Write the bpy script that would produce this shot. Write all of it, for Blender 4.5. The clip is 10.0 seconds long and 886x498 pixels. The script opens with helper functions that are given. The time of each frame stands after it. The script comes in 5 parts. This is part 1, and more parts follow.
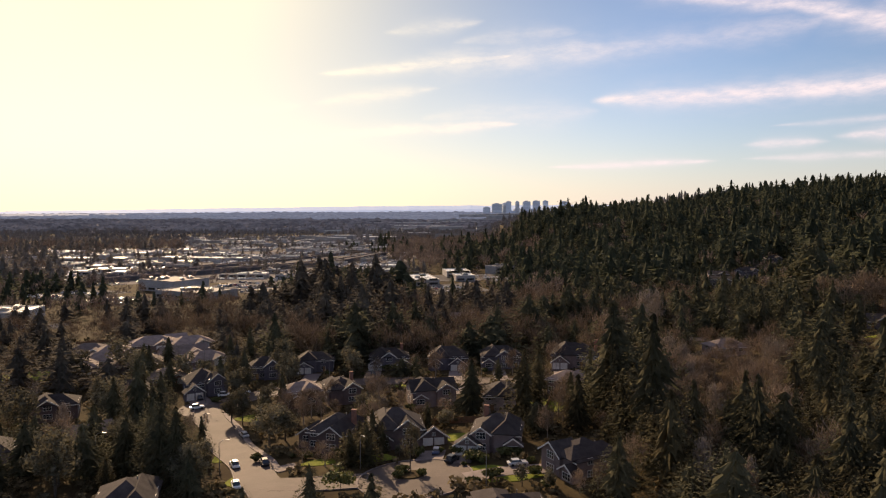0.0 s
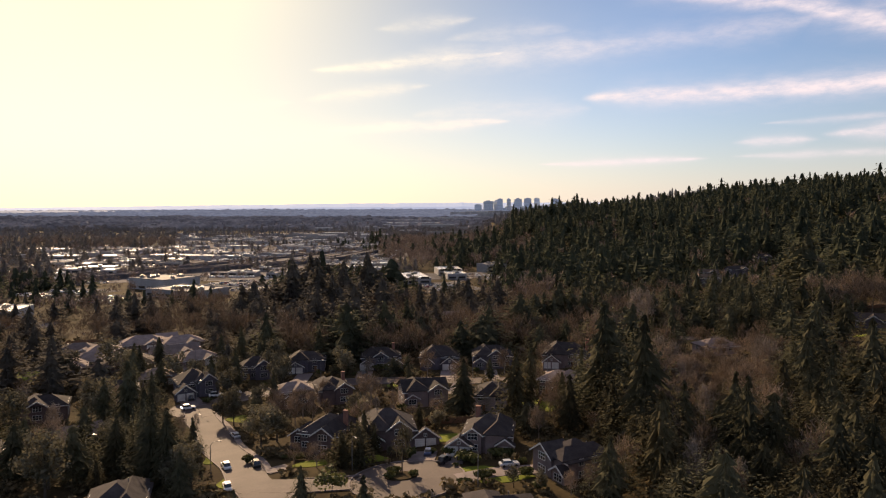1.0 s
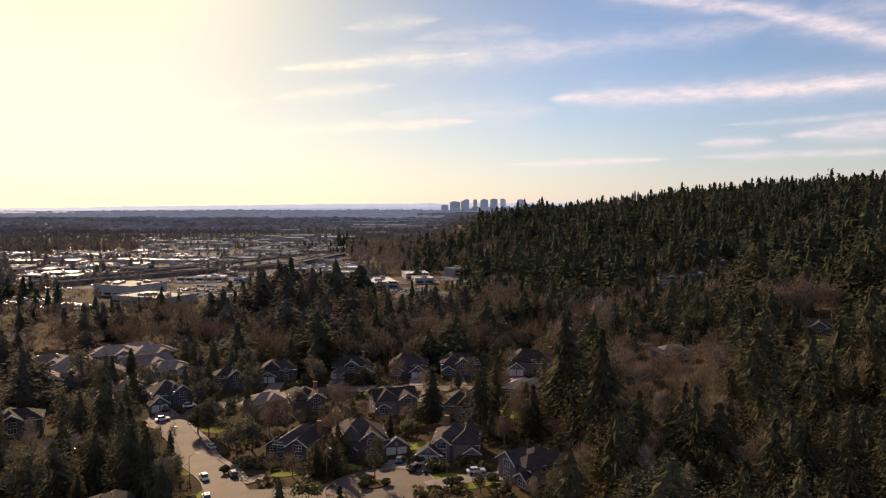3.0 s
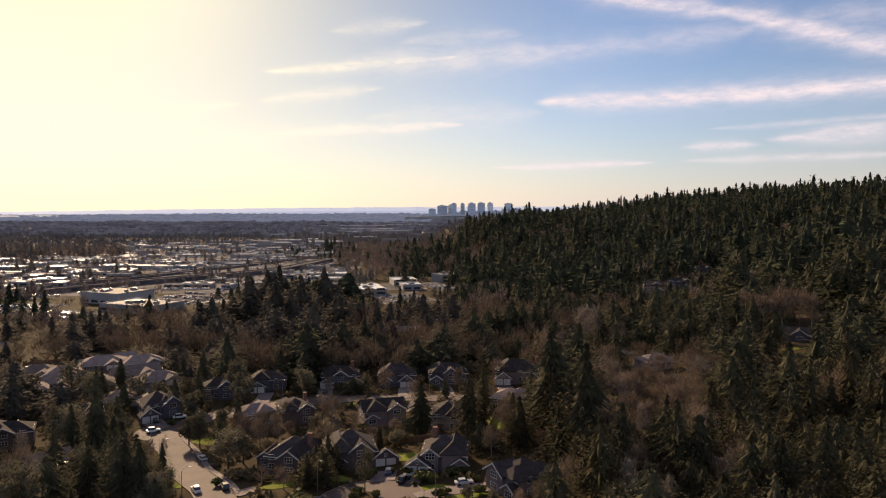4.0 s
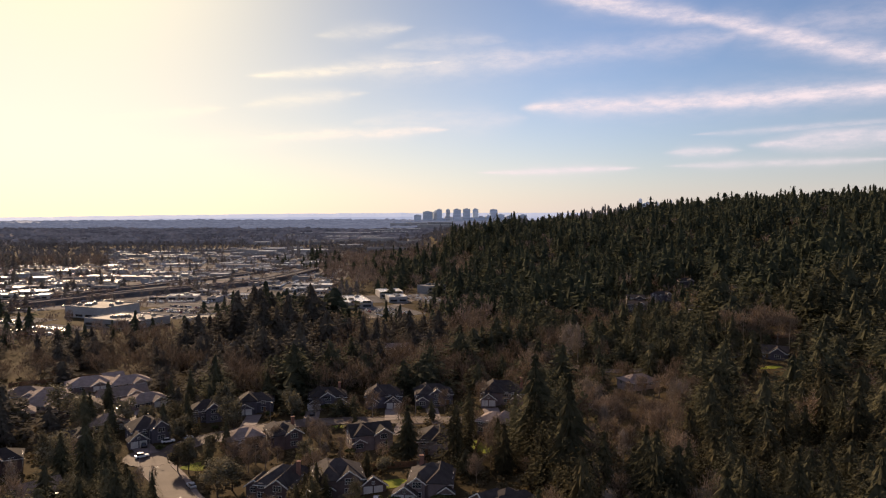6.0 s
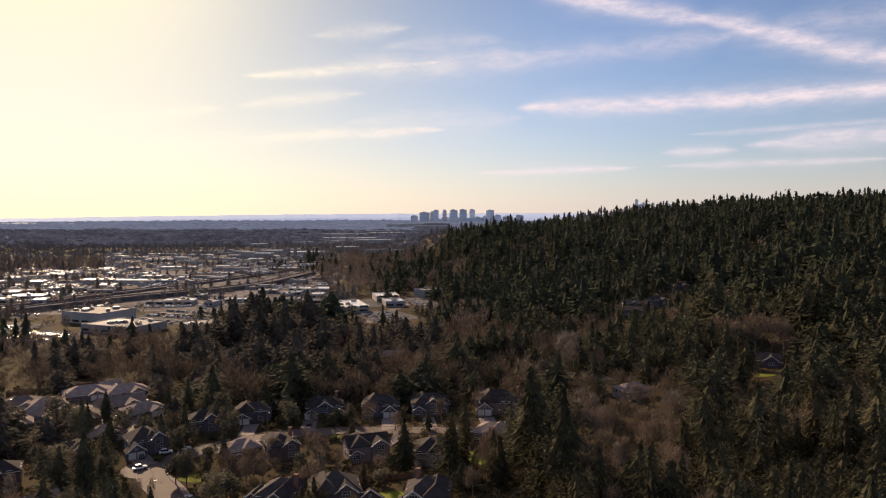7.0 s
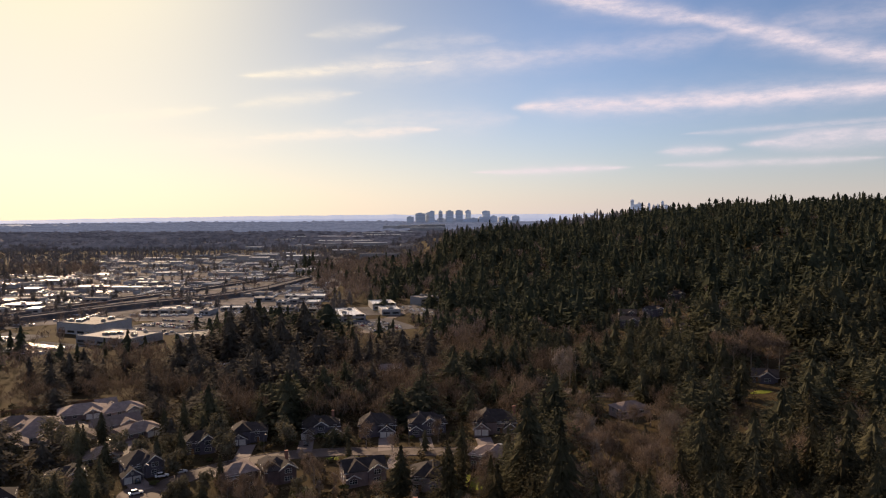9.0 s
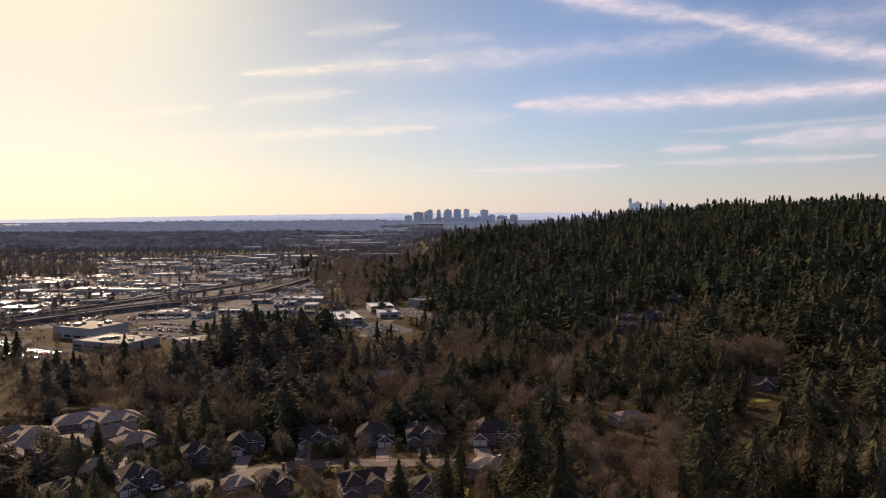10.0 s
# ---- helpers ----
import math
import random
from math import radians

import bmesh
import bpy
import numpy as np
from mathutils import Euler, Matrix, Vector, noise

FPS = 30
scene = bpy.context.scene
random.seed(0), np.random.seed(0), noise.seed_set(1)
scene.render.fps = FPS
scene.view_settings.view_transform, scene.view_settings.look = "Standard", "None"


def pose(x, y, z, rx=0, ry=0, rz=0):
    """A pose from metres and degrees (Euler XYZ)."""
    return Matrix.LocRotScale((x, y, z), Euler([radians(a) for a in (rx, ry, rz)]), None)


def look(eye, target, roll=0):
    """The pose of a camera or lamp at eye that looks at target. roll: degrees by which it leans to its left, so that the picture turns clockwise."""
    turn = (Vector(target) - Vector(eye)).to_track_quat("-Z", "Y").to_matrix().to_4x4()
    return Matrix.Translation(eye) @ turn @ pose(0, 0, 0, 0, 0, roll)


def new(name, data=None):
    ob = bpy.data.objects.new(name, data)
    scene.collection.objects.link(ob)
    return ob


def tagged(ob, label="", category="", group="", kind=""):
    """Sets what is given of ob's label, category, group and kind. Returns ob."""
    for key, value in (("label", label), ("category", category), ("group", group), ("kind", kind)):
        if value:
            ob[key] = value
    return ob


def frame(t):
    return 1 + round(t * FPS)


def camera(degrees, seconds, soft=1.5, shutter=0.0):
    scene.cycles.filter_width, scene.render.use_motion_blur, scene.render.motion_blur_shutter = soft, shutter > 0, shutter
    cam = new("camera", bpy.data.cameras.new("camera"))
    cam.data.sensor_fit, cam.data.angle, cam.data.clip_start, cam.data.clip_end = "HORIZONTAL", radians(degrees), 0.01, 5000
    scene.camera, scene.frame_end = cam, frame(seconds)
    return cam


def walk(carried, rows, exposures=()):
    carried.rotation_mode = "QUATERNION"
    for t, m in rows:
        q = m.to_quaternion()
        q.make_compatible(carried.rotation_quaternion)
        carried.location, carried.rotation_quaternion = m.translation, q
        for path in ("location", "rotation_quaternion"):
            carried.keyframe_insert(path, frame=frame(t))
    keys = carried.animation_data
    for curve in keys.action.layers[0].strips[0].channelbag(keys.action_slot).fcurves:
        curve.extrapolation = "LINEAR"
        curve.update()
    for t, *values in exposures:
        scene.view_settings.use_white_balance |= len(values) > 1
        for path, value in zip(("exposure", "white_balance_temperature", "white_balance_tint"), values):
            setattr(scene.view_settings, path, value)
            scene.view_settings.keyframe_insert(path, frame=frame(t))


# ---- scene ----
cam = camera(64.19, 10.0, 1.2)


def flown(x, y, z, yaw, pitch, roll):
    """A pose from a place, a heading to the left of +y, a tilt up and a lean."""
    return pose(x, y, z, 90 + pitch, 0, yaw) @ pose(0, 0, 0, 0, 0, roll)


PATH = [
    (0.0, flown(0.02, 0.00, 60.02, -0.035, -3.252, -0.044)),
    (0.5, flown(-0.01, 0.19, 60.38, -0.379, -3.350, 0.007)),
    (1.0, flown(-0.08, -0.03, 60.99, -0.729, -3.484, 0.024)),
    (1.5, flown(-0.26, -1.27, 61.93, -1.298, -3.727, 0.041)),
    (2.0, flown(-0.58, -3.57, 63.12, -2.081, -3.749, 0.065)),
    (2.5, flown(-0.83, -6.21, 64.54, -2.804, -3.636, 0.067)),
    (4.0, flown(-1.48, -12.41, 69.56, -4.456, -3.236, 0.047)),
    (4.5, flown(-1.77, -13.84, 71.36, -4.847, -3.099, 0.075)),
    (5.0, flown(-1.90, -14.75, 73.19, -5.156, -2.948, 0.071)),
    (5.5, flown(-2.00, -15.59, 75.13, -5.419, -2.849, 0.075)),
    (7.0, flown(-2.03, -17.91, 81.35, -5.909, -2.839, 0.024)),
    (7.5, flown(-2.00, -18.31, 83.41, -5.968, -2.801, -0.026)),
    (8.0, flown(-2.10, -18.29, 85.44, -6.044, -2.794, -0.012)),
    (8.5, flown(-2.14, -17.91, 87.41, -6.141, -2.827, -0.078)),
    (9.0, flown(-2.07, -17.19, 89.40, -6.229, -2.863, -0.100)),
    (9.5, flown(-1.95, -16.16, 91.48, -6.315, -2.918, -0.108)),
    (10.0, flown(-1.77, -14.97, 93.68, -6.375, -3.008, -0.138)),
]
walk(cam, PATH, exposures=[(0, 0.62, 6680, 17), (2.5, 0.57, 6620, 17), (5, 0.51, 6540, 18), (7.5, 0.45, 6400, 19), (10, 0.38, 6400, 19)])

# ---- light ----
SUN_AZ, SUN_EL = -24.0, 22.0        # degrees: to the right of +y, above the horizon
TO_SUN = Vector((math.sin(radians(SUN_AZ)) * math.cos(radians(SUN_EL)),
                 math.cos(radians(SUN_AZ)) * math.cos(radians(SUN_EL)), math.sin(radians(SUN_EL))))
sun = new("sun", bpy.data.lights.new("sun", "SUN"))
sun.data.energy, sun.data.angle, sun.data.color = 5.0, radians(0.6), (1.0, 0.74, 0.45)
sun.matrix_world = look(TO_SUN * 400, (0, 0, 0))


class Nodes:
    """Short hand for a node tree."""

    def __init__(self, tree):
        self.tree = tree
        tree.nodes.clear()

    def add(self, kind, **values):
        node = self.tree.nodes.new(kind)
        for key, value in values.items():
            setattr(node, key, value)
        return node

    def link(self, a, b):
        self.tree.links.new(a, b)

    def put(self, socket, value):
        if hasattr(value, "is_linked"):
            self.link(value, socket)
        else:
            socket.default_value = value

    def math(self, op, a, b=0.0, c=0.0, clamp=False):
        node = self.add("ShaderNodeMath", operation=op, use_clamp=clamp)
        for n, v in enumerate((a, b, c)):
            self.put(node.inputs[n], v)
        return node.outputs[0]

    def noise(self, vector, scale, detail=4.0, rough=0.55):
        node = self.add("ShaderNodeTexNoise")
        if vector is not None:
            self.link(vector, node.inputs["Vector"])
        node.inputs["Scale"].default_value, node.inputs["Detail"].default_value = scale, detail
        node.inputs["Roughness"].default_value = rough
        return node.outputs["Fac"]

    def mix(self, fac, a, b, blend="MIX"):
        node = self.add("ShaderNodeMix", data_type="RGBA", blend_type=blend)
        self.put(node.inputs[0], fac)
        for n, v in ((6, a), (7, b)):
            self.put(node.inputs[n], (*v, 1) if isinstance(v, tuple) and len(v) == 3 else v)
        return node.outputs[2]

    def span(self, value, a, b, c=0.0, d=1.0):
        node = self.add("ShaderNodeMapRange", interpolation_type="SMOOTHSTEP")
        for n, v in enumerate((value, a, b, c, d)):
            self.put(node.inputs[n], v)
        return node.outputs[0]


def build_world():
    world = bpy.data.worlds.new("world")
    scene.world = world
    world.use_nodes = True
    n = Nodes(world.node_tree)
    sky = n.add("ShaderNodeTexSky", sky_type="NISHITA", sun_disc=False)
    sky.sun_elevation, sky.sun_rotation = radians(SUN_EL), radians(SUN_AZ)
    sky.altitude, sky.air_density, sky.dust_density, sky.ozone_density = 60, 1.0, 0.5, 2.0
    coord = n.add("ShaderNodeTexCoord").outputs["Generated"]
    part_xyz = n.add("ShaderNodeSeparateXYZ")
    n.link(coord, part_xyz.inputs[0])
    x, y, z = part_xyz.outputs
    az = n.math("MULTIPLY", n.math("ARCTAN2", x, y), 57.2958)
    el = n.math("MULTIPLY", n.math("ARCSINE", z), 57.2958)
    # thin cirrus: each streak runs from (azimuth, elevation) to another, with a half width in degrees and a strength
    streaks = [
        (-9.8, 10.5, 6.1, 12.1, 0.33, 0.8), (-3.3, 11.3, 15.1, 12.3, 0.79, 0.5), (9.7, 12.1, 28.7, 13.0, 0.7, 0.38), (11.9, 17.5, 27.5, 13.9, 0.56, 0.9), (24.4, 14.8, 41.9, 9.3, 0.6, 0.9), (11.8, 8.4, 41.9, 8.5, 0.56, 1.0),
        (8.4, 3.3, 21.2, 3.6, 0.23, 0.85), (22.9, 4.7, 28.5, 4.7, 0.28, 0.65), (28.9, 5.1, 42.0, 5.6, 0.51, 0.8), (22.9, 3.7, 38.4, 3.8, 0.23, 0.5), (24.7, 6.0, 42.0, 6.5, 0.19, 0.4), (-20.9, 6.7, -11.1, 8.1, 0.37, 0.5),
        (-10.3, 8.3, -0.2, 9.6, 0.42, 0.5), (-9.9, 5.9, 6.4, 6.8, 0.37, 0.85), (-2.0, 7.2, 12.5, 7.6, 0.84, 0.3), (-4.6, 13.8, 3.4, 14.6, 0.42, 0.4), (29.8, 13.5, 41.8, 13.1, 0.93, 0.33), (-18.4, 4.7, -4.2, 6.3, 0.56, 0.5),
        (0.7, 13.1, 11.1, 13.6, 0.6, 0.28),
    ]
    plane = n.add("ShaderNodeCombineXYZ")
    n.link(az, plane.inputs[0])
    n.link(n.math("MULTIPLY", el, 3.0), plane.inputs[1])
    fine = n.noise(plane.outputs[0], 0.42, 8.0, 0.68)
    wisp = n.span(fine, 0.30, 0.72)
    wander = n.math("MULTIPLY", n.math("SUBTRACT", n.noise(plane.outputs[0], 0.16, 3.0), 0.5), 1.3)
    cover = None
    for a0, e0, a1, e1, wide, strong in streaks:
        long = math.hypot(a1 - a0, e1 - e0)
        ca, sa = (a1 - a0) / long, (e1 - e0) / long
        da, de = n.math("SUBTRACT", az, a0), n.math("SUBTRACT", el, e0)
        along = n.math("ADD", n.math("MULTIPLY", da, ca), n.math("MULTIPLY", de, sa))
        across = n.math("SUBTRACT", n.math("MULTIPLY", de, ca), n.math("MULTIPLY", da, sa))
        across = n.math("ADD", across, n.math("MULTIPLY", wander, wide))
        taper = n.math("MULTIPLY", n.span(along, -0.6, min(long * 0.45, 5.0), 0.25, 1.0), n.span(along, long - min(long * 0.4, 4.5), long + 0.6, 1.0, 0.25))
        body = n.math("DIVIDE", 1.0, n.math("ADD", 1.0, n.math("POWER", n.math("ABSOLUTE", n.math("DIVIDE", across, n.math("MULTIPLY", taper, wide))), 2.7)))
        ends = n.math("MULTIPLY", n.span(along, -0.4, min(long * 0.2, 1.2)), n.span(along, long - min(long * 0.2, 1.2), long + 0.4, 1.0, 0.0))
        one = n.math("MULTIPLY", n.math("MULTIPLY", body, ends), strong)
        cover = one if cover is None else n.math("MAXIMUM", cover, one)
    cover = n.math("MULTIPLY", cover, n.math("ADD", 0.46, n.math("MULTIPLY", wisp, 0.66)), clamp=True)
    # haze that glows round the sun and along the horizon
    dot = n.add("ShaderNodeVectorMath", operation="DOT_PRODUCT")
    n.link(coord, dot.inputs[0])
    dot.inputs[1].default_value = TO_SUN
    away = n.math("MULTIPLY", n.math("ARCCOSINE", dot.outputs["Value"]), 57.2958)
    glow = n.math("MULTIPLY", n.math("EXPONENT", n.math("MULTIPLY", n.math("POWER", n.math("DIVIDE", away, GLOW_WIDE), 2.0), -1.0)), GLOW_MOST, clamp=True)
    low = n.math("EXPONENT", n.math("DIVIDE", n.math("ABSOLUTE", el), n.span(away, 18.0, 50.0, -8.0, -3.2)))
    tinted = n.mix(1.0, sky.outputs[0], n.mix(n.span(away, 12.0, 44.0), NEAR_SUN_TINT, SKY_TINT), "MULTIPLY")
    cloud_light = n.mix(n.span(away, 12.0, 45.0), (12.0, 11.0, 8.0), CLOUD_FAR)
    lowed = n.mix(n.math("MULTIPLY", low, 0.72), tinted, n.mix(n.span(away, 20.0, 55.0), LOW_HAZE, LOW_FAR))
    glowing = n.mix(glow, lowed, (11.0, 10.3, 7.1))
    # cirrus mostly above the view, added to brighten the ambient light
    ambient_cover = n.math("MULTIPLY", n.span(n.noise(coord, 2.6, 6.0, 0.6), 0.34, 0.66), n.span(el, 15.0, 32.0))
    cover = n.math("MAXIMUM", cover, n.math("MULTIPLY", ambient_cover, 0.42))
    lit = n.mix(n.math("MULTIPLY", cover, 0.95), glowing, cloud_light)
    back = n.add("ShaderNodeBackground")
    n.link(lit, back.inputs[0])
    back.inputs[1].default_value = SKY_STRENGTH
    n.link(back.outputs[0], n.add("ShaderNodeOutputWorld").inputs[0])


GLOW_WIDE, GLOW_MOST, SKY_STRENGTH = 14.5, 1.2, 0.069
NEAR_SUN_TINT = (0.70, 0.69, 0.64)
SKY_TINT, CLOUD_FAR, LOW_HAZE, LOW_FAR = (0.83, 0.90, 1.01), (9.6, 8.5, 8.4), (10.2, 9.2, 7.1), (8.0, 7.0, 6.6)
build_world()


# ---- materials ----
def material(name, dark, light, scale=1.0, rough=0.85, fine=12.0, bump=0.3, metal=0.0, each=0.0, island=0.0, through_light=0.0, spec=0.3, air=None):
    """A weathered surface: two scales of noise between two colours, relief, and a change from piece to piece."""
    m = bpy.data.materials.new(name)
    m.use_nodes = True
    n = Nodes(m.node_tree)
    where = n.add("ShaderNodeNewGeometry")
    place = where.outputs["Position"]
    big, small = n.noise(place, scale, 4.0), n.noise(place, scale * fine, 3.0)
    fac = n.span(n.math("ADD", n.math("MULTIPLY", big, 0.6), n.math("MULTIPLY", small, 0.4)), 0.3, 0.7)
    colour = n.mix(fac, dark, light)
    change = None
    if each:
        change = n.math("ADD", n.math("MULTIPLY", n.add("ShaderNodeObjectInfo").outputs["Random"], 2 * each), 1 - each)
    if island:
        more = n.math("ADD", n.math("MULTIPLY", where.outputs["Random Per Island"], 2 * island), 1 - island)
        change = more if change is None else n.math("MULTIPLY", change, more)
    if change is not None:
        node = n.add("ShaderNodeVectorMath", operation="SCALE")
        n.link(colour, node.inputs[0])
        n.link(change, node.inputs["Scale"])
        colour = node.outputs[0]
    shader = n.add("ShaderNodeBsdfPrincipled")
    n.link(colour, shader.inputs["Base Color"])
    n.put(shader.inputs["Roughness"], n.math("ADD", rough - 0.08, n.math("MULTIPLY", small, 0.16), clamp=True))
    shader.inputs["Metallic"].default_value = metal
    shader.inputs["Specular IOR Level"].default_value = spec
    # air: a faint emission that stands in for haze over distance
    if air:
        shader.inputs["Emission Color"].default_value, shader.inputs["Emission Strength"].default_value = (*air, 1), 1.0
    if bump:
        relief = n.add("ShaderNodeBump")
        relief.inputs["Strength"].default_value, relief.inputs["Distance"].default_value = bump, 0.05
        n.link(small, relief.inputs["Height"])
        n.link(relief.outputs[0], shader.inputs["Normal"])
    out = shader.outputs[0]
    if through_light:
        thin = n.add("ShaderNodeBsdfTranslucent")
        n.link(colour, thin.inputs[0])
        both = n.add("ShaderNodeMixShader")
        both.inputs[0].default_value = through_light
        n.link(out, both.inputs[1])
        n.link(thin.outputs[0], both.inputs[2])
        out = both.outputs[0]
    n.link(out, n.add("ShaderNodeOutputMaterial").inputs[0])
    return m


NEEDLES = material("fir needles", (0.05, 0.052, 0.033), (0.15, 0.137, 0.08), 0.1, 0.9, 6.0, 0, each=0.3, island=0.15, through_light=0.45, spec=0.05)
NEEDLES_DEEP = material("cedar needles", (0.048, 0.044, 0.026), (0.122, 0.103, 0.055), 0.09, 0.9, 8.0, 0, each=0.25, island=0.16, through_light=0.42, spec=0.05)
# greyed and lightened: sun glare over the left side is in this colour
PINE_NEEDLES = material("veil-lightened grey green pine needles", (0.082, 0.077, 0.053), (0.185, 0.164, 0.108), 0.07, 0.9, 8.0, 0, each=0.35, island=0.25, through_light=0.3, spec=0.05)
NEEDLES_MID = material("slope fir needles", (0.041, 0.046, 0.031), (0.137, 0.132, 0.079), 0.11, 0.9, 5.0, 0, island=0.15, through_light=0.45, spec=0.05)
# lighter than the slope needles to paint in the veil on the left
BELT_NEEDLES = material("veil-toned brown green belt conifers", (0.058, 0.053, 0.044), (0.158, 0.138, 0.108), 0.11, 0.9, 5.0, 0, island=0.15, through_light=0.45, spec=0.05)
# paler copy of the fir needles; the paleness imitates valley haze
VALLEY_NEEDLES = material("haze-pale valley conifers", (0.12, 0.11, 0.098), (0.25, 0.225, 0.195), 0.05, 0.95, 4.0, 0, island=0.2, through_light=0.4, spec=0.03)
NEEDLES_FAR = material("far fir needles", (0.034, 0.043, 0.030), (0.112, 0.120, 0.075), 0.085, 0.9, 5.0, 0, island=0.12, through_light=0.48, spec=0.05)
LEAVES = material("broad evergreen leaves", (0.05, 0.057, 0.02), (0.108, 0.11, 0.04), 0.3, 0.7, 8.0, 0, each=0.2, island=0.3, through_light=0.3, spec=0.15)
TWIGS = material("bare twigs", (0.115, 0.088, 0.064), (0.262, 0.198, 0.145), 0.1, 0.9, 6.0, 0, each=0.25, island=0.35, through_light=0.15, spec=0.05)
TWIGS_GREY = material("grey bare twigs", (0.16, 0.135, 0.112), (0.3, 0.252, 0.205), 0.15, 0.9, 6.0, 0, each=0.2, island=0.3, through_light=0.1, spec=0.05)
TWIGS_FAR = material("far bare twigs", (0.125, 0.098, 0.082), (0.27, 0.212, 0.172), 0.04, 0.9, 5.0, 0, island=0.35, through_light=0.1, spec=0.05)
# trees past 1300 m: haze painted in as a lighter base colour
WOODS_FAR = material("distant mixed woods in haze tone", (0.16, 0.145, 0.135), (0.25, 0.225, 0.205), 0.006, 0.95, 5.0, 0, island=0.1, spec=0.05)
BARK = material("bark", (0.05, 0.038, 0.028), (0.12, 0.095, 0.07), 1.5, 0.95, 8.0, 0.5)
PALE_BARK = material("pale bark", (0.17, 0.135, 0.10), (0.34, 0.28, 0.215), 1.5, 0.95, 8.0, 0.5)
UNDERGROWTH = material("mixed undergrowth", (0.062, 0.054, 0.028), (0.17, 0.128, 0.072), 0.12, 0.9, 6.0, 0, island=0.4, through_light=0.2, spec=0.05)
# base colour raised well above bare wood to carry the distance haze
CANOPY = material("leafless brown and grey far woods, haze-lightened", (0.13, 0.12, 0.122), (0.43, 0.385, 0.36), 0.011, 0.95, 5.0, 0, spec=0.02)
# aerial haze is put into the blue base colour and a glow
CANOPY_FAR = material("farthest woods tinted blue grey for haze", (0.17, 0.18, 0.20), (0.38, 0.385, 0.41), 0.006, 0.95, 6.0, 0, spec=0.02, air=(0.062, 0.067, 0.084))
SOIL = material("forest floor", (0.035, 0.024, 0.014), (0.076, 0.059, 0.029), 0.05, 0.95, 18.0, 0.6, spec=0.03)
GRASS = material("lawn", (0.10, 0.125, 0.018), (0.21, 0.225, 0.04), 0.25, 0.9, 14.0, 0.5, spec=0.03)
MEADOW = material("dry meadow", (0.075, 0.05, 0.022), (0.16, 0.10, 0.046), 0.08, 0.95, 14.0, 0.5)
ASPHALT = material("worn asphalt", (0.064, 0.046, 0.039), (0.112, 0.083, 0.070), 0.12, 0.82, 20.0, 0.4)
CONCRETE = material("pale concrete", (0.128, 0.103, 0.096), (0.214, 0.173, 0.165), 0.3, 0.85, 12.0, 0.3)
DISTRICT_GROUND = material("patchy paving and bare planting", (0.05, 0.047, 0.047), (0.22, 0.20, 0.19), 0.035, 0.95, 2.0, 0.3, spec=0.03)
LOT = material("car park asphalt", (0.065, 0.062, 0.064), (0.15, 0.142, 0.142), 0.04, 0.95, 20.0, 0.3, spec=0.03)
SHINGLES = material("dark shingles", (0.03, 0.026, 0.026), (0.064, 0.054, 0.052), 0.5, 0.9, 10.0, 0.6, each=0.25, spec=0.1)
# tan far lighter than SHINGLES, standing in for sun glancing off roofs
SHINGLES_TAN = material("sun-toned tan shake roof", (0.140, 0.110, 0.097), (0.250, 0.199, 0.178), 0.5, 0.9, 10.0, 0.6, each=0.3, spec=0.1)
SHINGLES_RED = material("red brown shingles", (0.12, 0.05, 0.03), (0.22, 0.1, 0.06), 0.5, 0.85, 10.0, 0.6)
SIDING = [material("grey beige siding", (0.150, 0.110, 0.103), (0.215, 0.164, 0.152), 0.7, 0.8, 9.0, 0.3, each=0.12),
          material("blue grey siding", (0.075, 0.067, 0.080), (0.122, 0.110, 0.129), 0.7, 0.8, 9.0, 0.3, each=0.12),
          material("taupe siding", (0.085, 0.059, 0.055), (0.138, 0.098, 0.090), 0.7, 0.8, 9.0, 0.3, each=0.12),
          material("cream siding", (0.270, 0.217, 0.201), (0.370, 0.295, 0.276), 0.7, 0.8, 9.0, 0.3, each=0.1)]
BRICK = material("red brown brick", (0.18, 0.085, 0.06), (0.28, 0.14, 0.10), 1.5, 0.9, 10.0, 0.5)
TRIM = material("white trim paint", (0.50, 0.48, 0.44), (0.66, 0.63, 0.58), 1.0, 0.55, 8.0, 0.1)
GLASS = material("dark window glass", (0.015, 0.018, 0.022), (0.035, 0.04, 0.045), 0.5, 0.1, 4.0, 0, spec=0.8)
FENCE = material("cedar fence", (0.14, 0.075, 0.04), (0.24, 0.135, 0.075), 0.8, 0.9, 10.0, 0.4)
ROOF_WHITE = material("white roof membrane", (0.60, 0.56, 0.51), (0.84, 0.80, 0.73), 0.05, 0.3, 14.0, 0.2, each=0.4, spec=0.5)
ROOF_BRIGHT = material("bright white roof", (0.68, 0.66, 0.62), (0.84, 0.82, 0.78), 0.05, 0.28, 14.0, 0.1, spec=0.8)
ROOF_GREY = material("grey roof gravel", (0.14, 0.13, 0.125), (0.30, 0.28, 0.262), 0.05, 0.75, 14.0, 0.3, each=0.4, spec=0.08)
PLASTER = material("pale tilt-up wall", (0.22, 0.212, 0.206), (0.36, 0.345, 0.33), 0.05, 0.8, 14.0, 0.2, each=0.25)
METAL = material("galvanised steel", (0.20, 0.20, 0.20), (0.32, 0.32, 0.31), 2.0, 0.5, 8.0, 0.1, metal=0.8)
RUBBER = material("tyre rubber", (0.015, 0.015, 0.015), (0.03, 0.03, 0.03), 3.0, 0.9)
